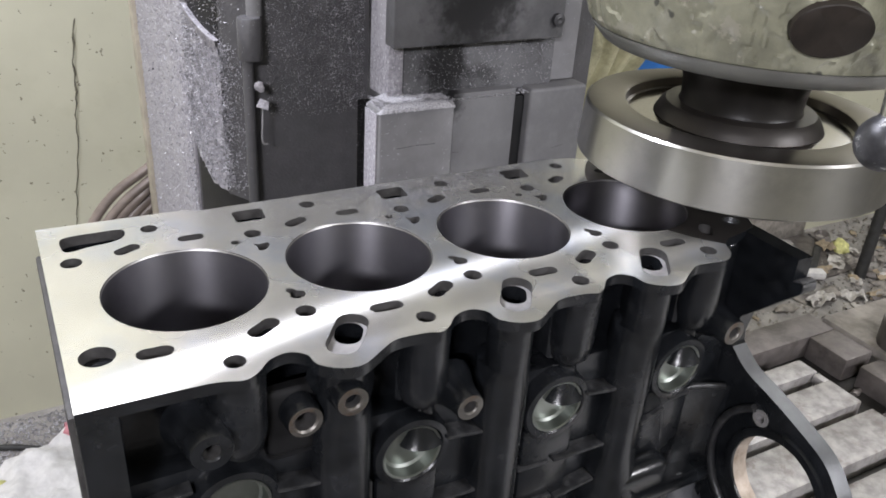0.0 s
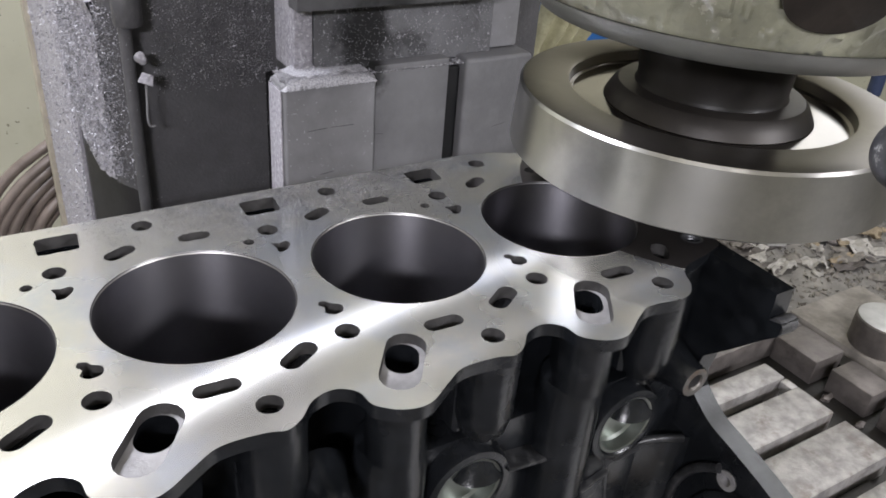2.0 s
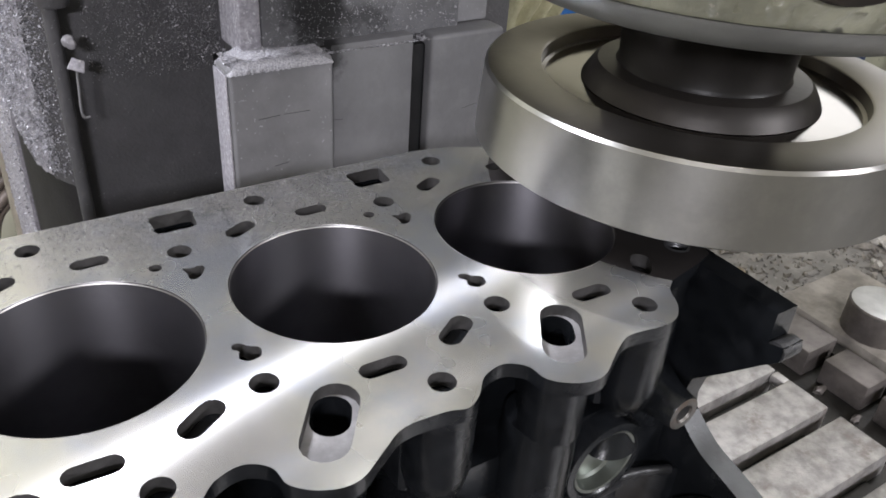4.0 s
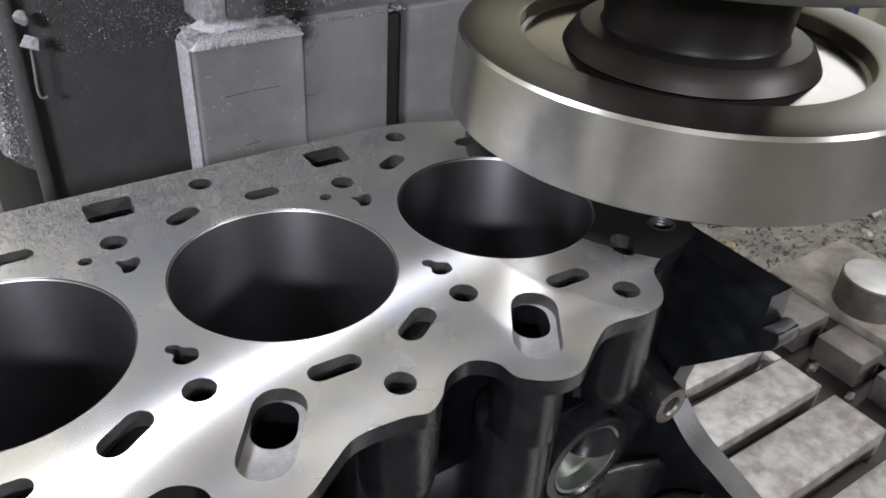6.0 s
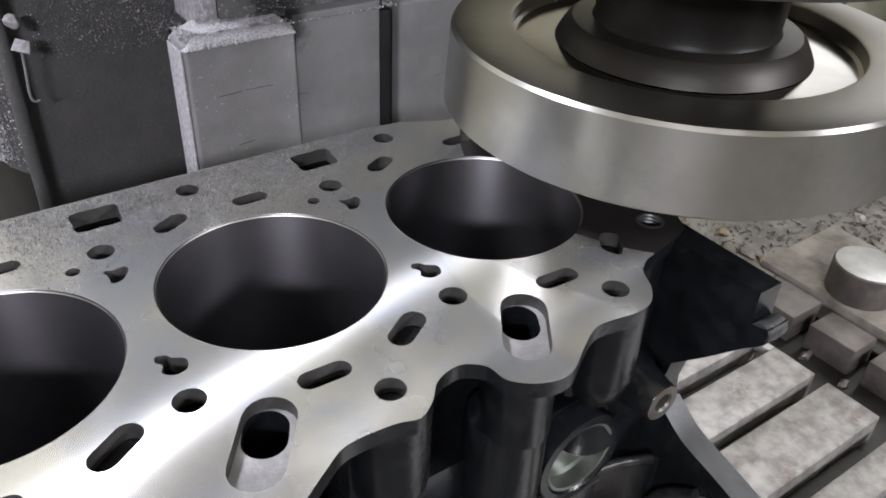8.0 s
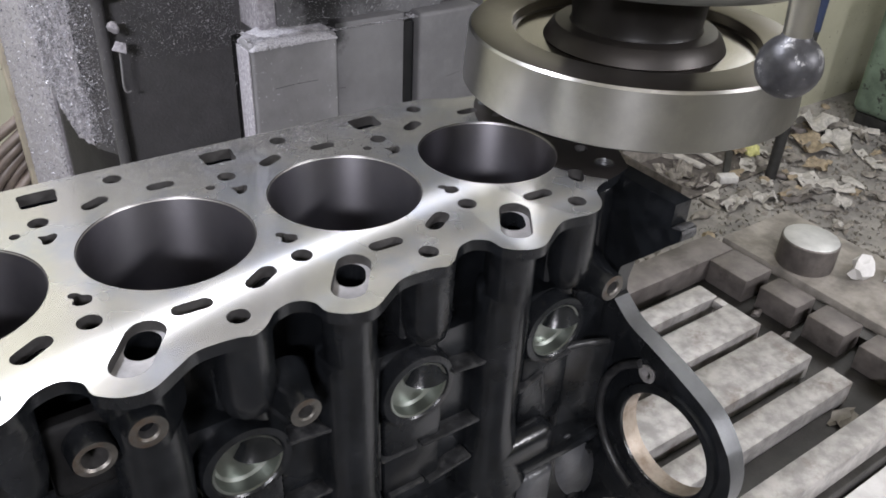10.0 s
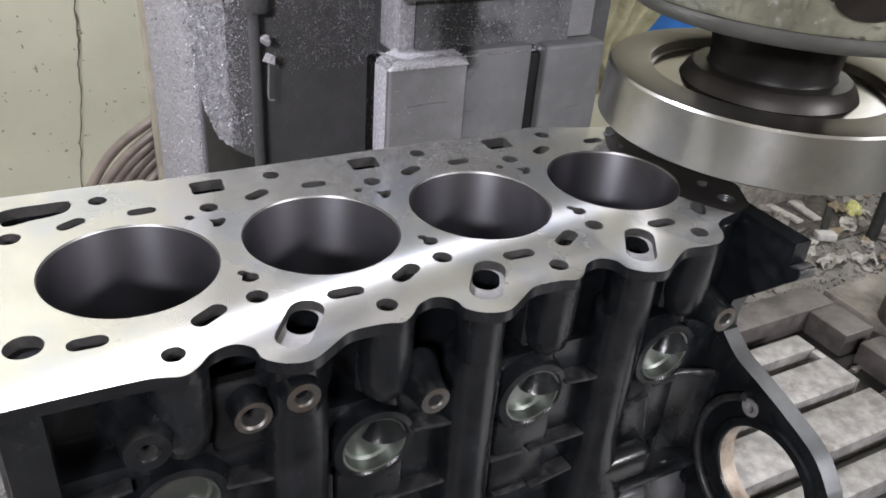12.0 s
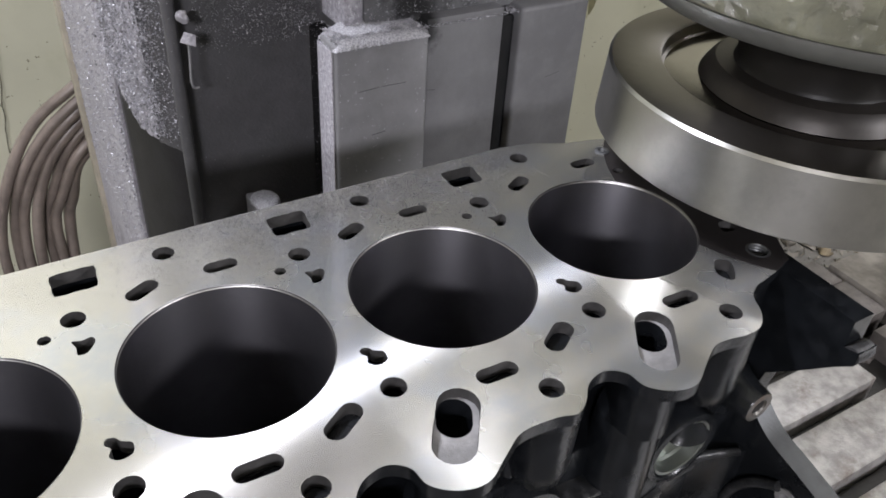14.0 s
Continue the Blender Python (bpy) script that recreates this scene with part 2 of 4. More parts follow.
M["table"] = material("worn_table_iron", (0.37, 0.356, 0.344), 0.5, 0.5, 0.3, 60, 0.4, 300, second=(0.20, 0.170, 0.150), second_scale=24,
                      second_at=(0.52, 0.72))
M["table_dark"] = material("dark_table_iron", (0.032, 0.030, 0.028), 0.5, 0.2, 0.3, 40, 0.4, 300)
M["steel"] = material("bright_round_steel", (0.42, 0.42, 0.41), 0.42, 0.5, 0.1, 60, 0.1, 300)
M["speck_chip"] = material("greyed_chips", (0.25, 0.245, 0.26), 0.5, 0.3, 0.5, 90)
M["dust"] = material("dull_iron_dust", (0.08, 0.078, 0.083), 0.7, 0.2, 0.4, 90)
M["chip"] = material("steel_chips", (0.36, 0.355, 0.375), 0.45, 0.3, 0.4, 90)
M["cable"] = material("dusty_brown_cable", (0.185, 0.152, 0.130), 0.36, 0.0, 0.25, 18, 0.3, 140)
M["ball"] = material("worn_black_knob", (0.045, 0.045, 0.05), 0.42, 0.3, 0.5, 60, 0.2, 200, second=(0.34, 0.34, 0.34), second_scale=110, second_at=(0.55, 0.64))
M["rod"] = material("polished_lever_rod", (0.45, 0.44, 0.40), 0.3, 0.9, 0.1, 40)
M["blue"] = material("blue_painted_steel", (0.03, 0.16, 0.50), 0.45, 0.0, 0.2, 10)
M["paper"] = material("white_rag", (0.60, 0.59, 0.58), 0.85, 0.0, 0.12, 40, 0.8, 80)
M["scrap_paper"] = material("dirty_white_scrap", (0.47, 0.45, 0.42), 0.85, 0.0, 0.25, 40, 0.8, 80)
M["yellow"] = material("yellow_wrapper", (0.55, 0.54, 0.22), 0.6, 0.0, 0.3, 60, 0.5, 80)
M["ochre"] = material("ochre_scrap", (0.32, 0.26, 0.18), 0.7, 0.0, 0.3, 50, 0.5, 80)
M["brown"] = material("dark_brown_cover", (0.018, 0.014, 0.011), 0.55, 0.0, 0.3, 40, 0.2, 200, spec=0.25)
M["rubber"] = material("dark_rubber", (0.03, 0.03, 0.03), 0.6, 0.0, 0.3, 40, 0.3, 100)
M["ceiling"] = material("cream_ceiling", (0.74, 0.71, 0.60), 0.85, 0.0, 0.06, 2)
M["dusty"] = material("dust_grey_scrap", (0.25, 0.23, 0.205), 0.8, 0.0, 0.35, 30, 0.6, 90)
M["navy"] = material("dark_blue_paint", (0.03, 0.045, 0.10), 0.45, 0.0, 0.25, 10)
M["cloth"] = material("olive_cream_cloth", (0.40, 0.38, 0.25), 0.85, 0.0, 0.15, 30, 0.4, 300, second=(0.22, 0.21, 0.13), second_scale=9)
M["mint"] = material("speckled_green_paint", (0.16, 0.22, 0.17), 0.5, 0.0, 0.3, 12, 0.3, 60, second=(0.03, 0.03, 0.03), second_scale=14, second_at=(0.55, 0.62))


# ---- mesh helpers ----
def mesh_ob(name, bm, mat, parent=None, label="", smooth=None):
    me = bpy.data.meshes.new(name)
    bm.to_mesh(me)
    bm.free()
    for m in (mat if isinstance(mat, (list, tuple)) else [mat]):
        me.materials.append(m)
    if smooth:
        for p in me.polygons:
            p.use_smooth = True
        me.set_sharp_from_angle(angle=radians(smooth))
    ob = new(name, me)
    if parent:
        ob.parent = parent
    if label:
        ob["label"] = label
    return ob


def part(name, bm, mat, parent, label="", smooth=35):
    return mesh_ob(name, bm, mat, parent, label, smooth)


def thing(name, m, label, category, group="", kind=""):
    ob = new(name)
    ob.empty_display_size = 0.05
    ob.matrix_basis = m
    return tagged(ob, label, category, group, kind)


def box(x0, x1, y0, y1, z0, z1, bevel=0.0, seg=2, bm=None):
    one = bmesh.new()
    bmesh.ops.create_cube(one, size=1.0)
    for v in one.verts:
        v.co = Vector(((x0 + x1) / 2 + v.co.x * (x1 - x0), (y0 + y1) / 2 + v.co.y * (y1 - y0), (z0 + z1) / 2 + v.co.z * (z1 - z0)))
    if bevel:
        bmesh.ops.bevel(one, geom=one.edges[:], offset=bevel, segments=seg, profile=0.5, affect="EDGES")
    return join(bm, one)


def join(bm, other):
    if bm is None:
        return other
    me = bpy.data.meshes.new("tmp")
    other.to_mesh(me)
    other.free()
    bm.from_mesh(me)
    bpy.data.meshes.remove(me)
    return bm


def lathe(profile, seg=64, m=None, bm=None, closed=False):
    """Turn a profile of (radius, z) round the z axis."""
    one = bmesh.new()
    rings = []
    for r, z in profile:
        if r < 1e-6:
            rings.append([one.verts.new((0, 0, z))])
        else:
            rings.append([one.verts.new((r * math.cos(2 * math.pi * k / seg), r * math.sin(2 * math.pi * k / seg), z)) for k in range(seg)])
    pairs = list(zip(rings, rings[1:])) + ([(rings[-1], rings[0])] if closed else [])
    for a, b in pairs:
        for k in range(seg):
            q = [a[k % len(a)], a[(k + 1) % len(a)], b[(k + 1) % len(b)], b[k % len(b)]]
            q = list(dict.fromkeys(q))
            if len(q) > 2:
                one.faces.new(q)
    bmesh.ops.recalc_face_normals(one, faces=one.faces[:])
    if m is not None:
        one.transform(m)
    return join(bm, one)


def slab(outline, holes, z0, z1, m=None):
    """A plate between the heights z0 and z1 with that outline and openings."""
    cu = bpy.data.curves.new("tmp", "CURVE")
    cu.dimensions, cu.fill_mode, cu.extrude = "2D", "BOTH", abs(z1 - z0) / 2
    for pts in [outline, *holes]:
        sp = cu.splines.new("POLY")
        sp.points.add(len(pts) - 1)
        for p, (x, y) in zip(sp.points, pts):
            p.co = (x, y, 0, 1)
        sp.use_cyclic_u = True
    ob = bpy.data.objects.new("tmp", cu)
    scene.collection.objects.link(ob)
    dg = bpy.context.evaluated_depsgraph_get()
    me = bpy.data.meshes.new_from_object(ob.evaluated_get(dg))
    bm = bmesh.new()
    bm.from_mesh(me)
    bpy.data.objects.remove(ob)
    bpy.data.curves.remove(cu)
    bpy.data.meshes.remove(me)
    bmesh.ops.remove_doubles(bm, verts=bm.verts[:], dist=1e-6)
    bmesh.ops.recalc_face_normals(bm, faces=bm.faces[:])
    bmesh.ops.translate(bm, verts=bm.verts[:], vec=(0, 0, (z0 + z1) / 2))
    if m is not None:
        bm.transform(m)
    bm.normal_update()
    return bm


def circle(x, y, r, n=24):
    return [(x + r * math.cos(2 * math.pi * k / n), y + r * math.sin(2 * math.pi * k / n)) for k in range(n)]


def stadium(x, y, half, r, deg, n=8):
    a = radians(deg)
    c, s = math.cos(a), math.sin(a)
    pts = [(half - r + r * math.cos(t), r * math.sin(t)) for t in [(-0.5 + k / n) * math.pi for k in range(n + 1)]]
    pts += [(-px, -py) for px, py in pts]
    return [(x + c * px - s * py, y + s * px + c * py) for px, py in pts]


def rounded(pts, n=5):
    """A closed smooth line through the points."""
    out = []
    k = len(pts)
    for i in range(k):
        p0, p1, p2, p3 = (Vector(pts[(i + j - 1) % k]) for j in range(4))
        for s in range(n):
            t = s / n
            q = 0.5 * (2 * p1 + (p2 - p0) * t + (2 * p0 - 5 * p1 + 4 * p2 - p3) * t * t + (3 * p1 - p0 - 3 * p2 + p3) * t ** 3)
            out.append((q.x, q.y))
    return out


def smooth_run(pts, n=5):
    """An open smooth line through the points."""
    out = []
    for i in range(len(pts) - 1):
        p0, p1, p2, p3 = (Vector(pts[min(max(i + j - 1, 0), len(pts) - 1)]) for j in range(4))
        for s in range(n):
            t = s / n
            q = 0.5 * (2 * p1 + (p2 - p0) * t + (2 * p0 - 5 * p1 + 4 * p2 - p3) * t * t + (3 * p1 - p0 - 3 * p2 + p3) * t ** 3)
            out.append((q.x, q.y))
    return out + [tuple(pts[-1])]


def tube(name, pts, r, mat, parent=None, label="", res=6):
    """A round bar or cable along points, as a mesh."""
    cu = bpy.data.curves.new("tmp", "CURVE")
    cu.dimensions, cu.bevel_depth, cu.bevel_resolution, cu.resolution_u, cu.use_fill_caps = "3D", r, 3, res, True
    sp = cu.splines.new("NURBS")
    sp.points.add(len(pts) - 1)
    for p, q in zip(sp.points, pts):
        p.co = (*q, 1)
    sp.use_endpoint_u, sp.order_u = True, 3
    ob = bpy.data.objects.new("tmp", cu)
    scene.collection.objects.link(ob)
    dg = bpy.context.evaluated_depsgraph_get()
    me = bpy.data.meshes.new_from_object(ob.evaluated_get(dg))
    bm = bmesh.new()
    bm.from_mesh(me)
    bpy.data.objects.remove(ob)
    bpy.data.curves.remove(cu)
    bpy.data.meshes.remove(me)
    return mesh_ob(name, bm, mat, parent, label, 50)


ALONG_Y = Matrix.Rotation(radians(90), 4, "X")     # local z of a lathe to -y
ALONG_X = Matrix.Rotation(radians(90), 4, "Y")     # local z of a lathe to +x


def at(x, y, z):
    return Matrix.Translation((x, y, z))


# ---- room ----
def build_room():
    tagged(mesh_ob("floor", box(-3.5, 6.0, -4.0, 1.3, -0.1, 0.0), M["floor"]), "dusty grey concrete workshop floor with swarf", "floor", kind="structure")
    north = tagged(mesh_ob("wall_north", box(-3.5, 6.0, 1.3, 1.5, 0.0, 3.0), M["wall"]), "stained cream-green plaster wall with a crack", "wall", kind="structure")
    tagged(mesh_ob("wall_south", box(-3.5, 6.0, -4.2, -4.0, 0.0, 3.0), M["wall"]), "cream-green plaster wall", "wall", kind="structure")
    tagged(mesh_ob("wall_west", box(-3.7, -3.5, -4.2, 1.5, 0.0, 3.0), M["wall"]), "cream-green plaster wall", "wall", kind="structure")
    tagged(mesh_ob("wall_east", box(6.0, 6.2, -4.2, 1.5, 0.0, 3.0), M["wall"]), "cream-green plaster wall", "wall", kind="structure")
    tagged(mesh_ob("ceiling", box(-3.7, 6.2, -4.2, 1.5, 3.0, 3.1), M["ceiling"]), "plain cream workshop ceiling", "ceiling", kind="structure")
    # crack running down the plaster
    rng = random.Random(4)
    bm = bmesh.new()
    x, z = 0.026, DECK - 0.15
    left, right = [], []
    while z > DECK - 0.62:
        w = 0.0008 + 0.0016 * rng.random() * (1.0 if z > DECK - 0.32 else 0.4)
        left.append(bm.verts.new((x - w, 1.296, z)))
        right.append(bm.verts.new((x + w, 1.296, z)))
        x += rng.uniform(-0.0040, 0.0019)
        z -= 0.012
    for i in range(len(left) - 1):
        bm.faces.new((left[i], left[i + 1], right[i + 1], right[i]))
    part("crack", bm, M["crack"], north, "dark hairline crack", None)


# ---- engine block ----
def hole_set():
    """Openings of the deck, cylinder by cylinder."""
    holes = {"bore": [circle(-0.05 + 0.1 * k, -0.048, 0.0432, 72) for k in range(4)], "deep": [], "oval": [], "ledge": []}
    d = holes["deep"]
    for j in range(4):
        x = 0.1 * j
        if j < 3:
            d.append(circle(x, 0.0, 0.0051))
            d.append(circle(x - 0.0125, -0.008, 0.0027, 14))
            d.append(rounded([(x - 0.0032, -0.0135), (x + 0.0005, -0.0145), (x + 0.0045, -0.0140), (x + 0.0052, -0.0175), (x + 0.0012, -0.0225),
                              (x - 0.0025, -0.0222), (x - 0.0022, -0.0180)], 3))
            d.append(rounded([(x - 0.0038, 0.0330), (x + 0.0055, 0.0335), (x + 0.0150, 0.0330), (x + 0.0145, 0.0255), (x + 0.0135, 0.0180),
                              (x + 0.005, 0.0178), (x - 0.0040, 0.0180), (x - 0.0042, 0.0255)], 2))
            d.append(circle(x, -0.0949, 0.0054))
            d.append(rounded([(x - 0.0022, -0.0700), (x + 0.0008, -0.0708), (x + 0.0022, -0.0732), (x + 0.0058, -0.0757), (x + 0.0048, -0.0805),
                              (x + 0.0000, -0.0815), (x - 0.0030, -0.0785), (x - 0.0016, -0.0752), (x - 0.0034, -0.0725)], 3))
            holes["oval"].append(stadium(x + 0.012, -0.1225, 0.0185, 0.0086, 54.5))
            holes["ledge"].append(stadium(x + 0.0154, -0.1156, 0.0098, 0.0072, 60, 16))
            d.append(stadium(x + 0.0295, 0.0062, 0.0080, 0.0040, 28))
        xs = x - 0.1
        d.append(circle(xs + 0.0447, 0.0283, 0.0050))
        d.append(stadium(xs + 0.0650 + (0.010 if j == 3 else 0), 0.0080, 0.0078, 0.0037, 0))
        d.append(circle(xs + 0.055, -0.1240, 0.0053))
        if j < 3:
            d.append(stadium(xs + 0.0757, -0.1015, 0.0098, 0.0047, 33))
        if j:
            d.append(stadium(xs + 0.0405, -0.1070, 0.0094, 0.0041, -2))
    d.append(circle(-0.1016, 0.0004, 0.0058))
    d.append(circle(-0.1012, -0.0959, 0.0083))
    d.append(stadium(-0.0714, 0.0060, 0.0080, 0.0040, 28))
    d.append(stadium(-0.0766, -0.1026, 0.0088, 0.0045, -2))
    d.append(rounded([(-0.1045, 0.0310), (-0.1043, 0.0170), (-0.1000, 0.0140), (-0.0896, 0.0168), (-0.0800, 0.0180), (-0.0709, 0.0225),
                      (-0.0702, 0.0330), (-0.0859, 0.0340), (-0.0960, 0.0340)], 4))
    d.append(circle(0.302, -0.0973, 0.0050))
    d.append(rounded([(0.2699, -0.1014), (0.2741, -0.1083), (0.2826, -0.0980), (0.2770, -0.0930)], 4))
    d.append(circle(0.2883, -0.0068, 0.0030, 14))
    d.append(rounded([(0.2985, -0.0770), (0.3050, -0.0790), (0.3085, -0.0735), (0.3030, -0.0700)], 4))
    return holes


def front_line(lobes=True, inset=0.0):
    pts = [(-0.1156, -0.1350), (-0.085, -0.1352), (-0.060, -0.1360)]
    for j in range(4):
        x = 0.1 * j - 0.1
        pts += [(x + 0.0480, -0.1375), (x + 0.0560, -0.1397), (x + 0.0630, -0.1360), (x + 0.0700, -0.1290), (x + 0.0800, -0.1267)]
        if j == 3:
            pts = pts[:-5] + [(0.2400, -0.1368), (0.2510, -0.1386), (0.2600, -0.1372), (0.2675, -0.1306), (0.2725, -0.1215), (0.2800, -0.1165)]
        elif lobes:
            pts += [(x + 0.0875, -0.1322), (x + 0.0892, -0.1410), (x + 0.0980, -0.1483), (x + 0.1090, -0.1498), (x + 0.1215, -0.1425), (x + 0.1320, -0.1370)]
        else:
            pts += [(x + 0.092, -0.1285), (x + 0.104, -0.1330), (x + 0.116, -0.1340), (x + 0.130, -0.1345)]
    return [(px, py + inset) for px, py in smooth_run(pts, 4)]


def block_outline(lobes=True, inset=0.0):
    back = [(0.2990, -0.1128), (0.3110, -0.1090), (0.3250, -0.0850), (0.3260, -0.0200), (0.3210, 0.0210), (0.2950, 0.0280), (0.2800, 0.0310),
            (0.2620, 0.0394), (0.2418, 0.0428), (0.10, 0.0430), (-0.0244, 0.0433), (-0.0290, 0.0472), (-0.1159, 0.0495)]
    return front_line(lobes, inset) + [(px, py - inset) for px, py in back]


def build_block():
    root = thing("engine_block", at(0, 0, DECK), "four-cylinder black cast iron engine block with a freshly machined deck", "engine block")
    H = hole_set()
    top = slab(block_outline(), H["bore"] + H["deep"] + H["oval"], -0.0065, 0.0)
    rim = block_outline()
    lip = [e for e in top.edges if len(e.link_faces) == 2 and sorted(round(f.normal.z) for f in e.link_faces) == [0, 1]]
    bmesh.ops.bevel(top, geom=lip, offset=0.0005, segments=1, affect="EDGES", clamp_overlap=True)
    top.normal_update()
    for f in top.faces:
        c = f.calc_center_median()
        if f.normal.z > 0.2:
            f.material_index = 0
        else:
            near = min((c.x - (a[0] + b[0]) / 2) ** 2 + (c.y - (a[1] + b[1]) / 2) ** 2 for a, b in zip(rim, rim[1:] + rim[:1]))
            f.material_index = 1 if near < 1e-6 else 2
    part("deck", top, [M["deck"], M["iron"], M["raw_iron"]], root, "bright face-milled deck surface with arcs of tool marks", 30)
    inner = [h for h in H["deep"] if min(p[1] for p in h) > -0.1025 and max(p[0] for p in h) < 0.29]
    upper = [(-0.1145, -0.1040), (0.296, -0.1040), (0.318, -0.09), (0.318, 0.018), (0.25, 0.040), (-0.113, 0.044)]
    part("upper_casting", slab(upper, H["bore"] + inner, -0.062, -0.0066), M["iron"], root)
    for k in range(3):
        x = 0.1 * k
        lip = slab(stadium(x + 0.0115, -0.1215, 0.0225, 0.0128, 56, 14), [stadium(x + 0.012, -0.1225, 0.01855, 0.00865, 54.5, 14)], -0.040, -0.0066)
        for f in lip.faces:
            f.material_index = 1 if f.normal.z > 0.9 else 0
        step = slab(stadium(x + 0.012, -0.1225, 0.01845, 0.00855, 54.5), [H["ledge"][k]], -0.0395, -0.0052)
        for f in step.faces:
            f.material_index = 0 if f.normal.z > 0.9 else 1
        part("oval_ledge", step, [M["ledge"], M["iron"]], root, "pale rough machined ledge")
        part("drain_lip", lip, [M["iron"], M["ledge"]], root)
    wall = [(-0.113, -0.118), (0.300, -0.118), (0.316, -0.09), (0.316, 0.015), (0.25, 0.038), (-0.113, 0.044)]
    part("cylinder_jacket", slab(wall, H["bore"], -0.185, -0.0621), M["iron"], root)
    skirt = [(-0.113, -0.132), (0.05, -0.134), (0.300, -0.134), (0.312, -0.10), (0.312, 0.02), (0.25, 0.045), (-0.113, 0.045)]
    part("crankcase", slab(skirt, [], -0.302, -0.1851), M["iron"], root)
    # cylinder liners
    for k in range(4):
        bore = part("cylinder_bore", lathe([(0.0426, -0.1845), (0.0426, -0.0010), (0.0431, 0.0001), (0.0431, -0.004)], 96), M["hone"], root, "honed cylinder wall")
        bore.location = (-0.05 + 0.1 * k, -0.048, 0)
        part("bore_chamfer", lathe([(0.0426, -0.0009), (0.0432, 0.0002)], 96), M["chamfer"], bore, "bright chamfered rim")
    # bolt columns under the deck edge
    for j in range(4):
        x = -0.045 + 0.1 * j
        column = lathe([(0.0, -0.0067), (0.0142, -0.0067), (0.0138, -0.040), (0.0115, -0.051), (0.006, -0.057), (0.0, -0.058)], 28, at(x, -0.1235, 0))
        box(x - 0.014, x + 0.014, -0.122, -0.100, -0.054, -0.0068, 0.002, 1, column)
        part("bolt_column", column, M["iron"], root)
        if j < 3:
            part("drain_column", lathe([(0.0, -0.0405), (0.0150, -0.0405), (0.0160, -0.055), (0.0150, -0.14), (0.0185, -0.168), (0.026, -0.190), (0.0, -0.191)], 32,
                                       at(x + 0.0535, -0.1220, 0) @ Matrix.Diagonal((1.05, 1.0, 1, 1))), M["iron"], root)
    # core plugs in their seats
    for k in range(4):
        m = at(-0.05 + 0.1 * k, -0.1206, -0.088) @ ALONG_Y
        part("plug_seat", lathe([(0.0185, -0.004), (0.0185, 0.0065), (0.0195, 0.0075), (0.0230, 0.0070), (0.0250, 0.0), (0.0250, -0.004)], 48, m), M["iron"], root)
        part("core_plug", lathe([(0.0, -0.0008), (0.0140, -0.0013), (0.0157, -0.0002), (0.0170, 0.0062), (0.0183, 0.0066), (0.0183, -0.001)], 48, m), M["plug"], root,
             "zinc-plated cup-shaped core plug")
        part("plug_boss", box(-0.05 + 0.1 * k - 0.021, -0.05 + 0.1 * k + 0.019, -0.125, -0.1181, -0.170, -0.104, 0.004), M["iron"], root)
    # threaded sleeve in the rear bolt hole, and a small dowel beside it
    part("threaded_sleeve", lathe([(0.0062, 0.0004), (0.0050, 0.0008)] + [(0.0046 + 0.0004 * (k % 2), -0.0008 * k) for k in range(9)] + [(0.0046, -0.012)], 32, at(0.302, -0.0973, 0)),
         M["edge"], root, "bright threaded bolt hole")
    part("dowel", lathe([(0.0042, -0.002), (0.0042, 0.0006), (0.0034, 0.0010), (0.0022, 0.0010), (0.0020, -0.0006), (0.0, -0.0008)], 24, at(0.2941, 0.0140, 0)), M["edge"], root, "small bright dowel pin")
    # wall that sweeps out from the cylinder side to the bell housing flange
    sweep = smooth_run([(0.238, -0.1187), (0.258, -0.1200), (0.276, -0.1215), (0.290, -0.1250), (0.3019, -0.1320)], 6)
    part("bell_wall", slab(sweep + [(0.3019, -0.110), (0.238, -0.110)], [], -0.1850, -0.1150), M["iron"], root, smooth=50)
    tube("bell_rib", [(0.2228, -0.1200, -0.1223), (0.2376, -0.1205, -0.1160), (0.2599, -0.1220, -0.1120), (0.2800, -0.1240, -0.1125), (0.2980, -0.1300, -0.1150)], 0.0024, M["worn_iron"], root, "cast rib with worn edge")
    tube("starter_rim", [(0.300, -0.186 + 0.0555 * math.cos(radians(a)), -0.163 + 0.0555 * math.sin(radians(a))) for a in range(58, -76, -6)], 0.0030, M["worn_iron"], root, "worn raised rim beside the starter opening")
    # bulge in place of a hollow pocket, its reflected sheen painted grey
    pocket = bmesh.new()
    bmesh.ops.create_uvsphere(pocket, u_segments=40, v_segments=24, radius=1.0)
    pocket.transform(at(0.283, -0.1325, -0.222) @ Matrix.Rotation(radians(-23), 4, "Y") @ Matrix.Diagonal((0.0175, 0.0060, 0.040, 1)))
    part("crankcase_bulge", pocket, M["grey_sheen"], root, "smooth rounded bulge in place of a pocket, sheen painted grey", 60)
    for j in range(1, 4):
        part("gusset", lathe([(0.0050, -0.050), (0.0062, -0.066), (0.0105, -0.080), (0.0150, -0.0865), (0.0, -0.088)], 24, at(-0.040 + 0.1 * j, -0.1185, 0) @ Matrix.Diagonal((1, 0.8, 1, 1))), M["iron"], root)
    # tapped bosses
    for x, y, z, r, hole in ((-0.0625, -0.143, -0.034, 0.0105, 0.0042), (-0.0155, -0.137, -0.0365, 0.0095, 0.0055), (0.0048, -0.1480, -0.0225, 0.0086, 0.0040),
                             (0.0745, -0.145, -0.0508, 0.0085, 0.0038), (0.2775, -0.142, -0.0575, 0.0092, 0.0042)):
        m = at(x, y, z) @ ALONG_Y
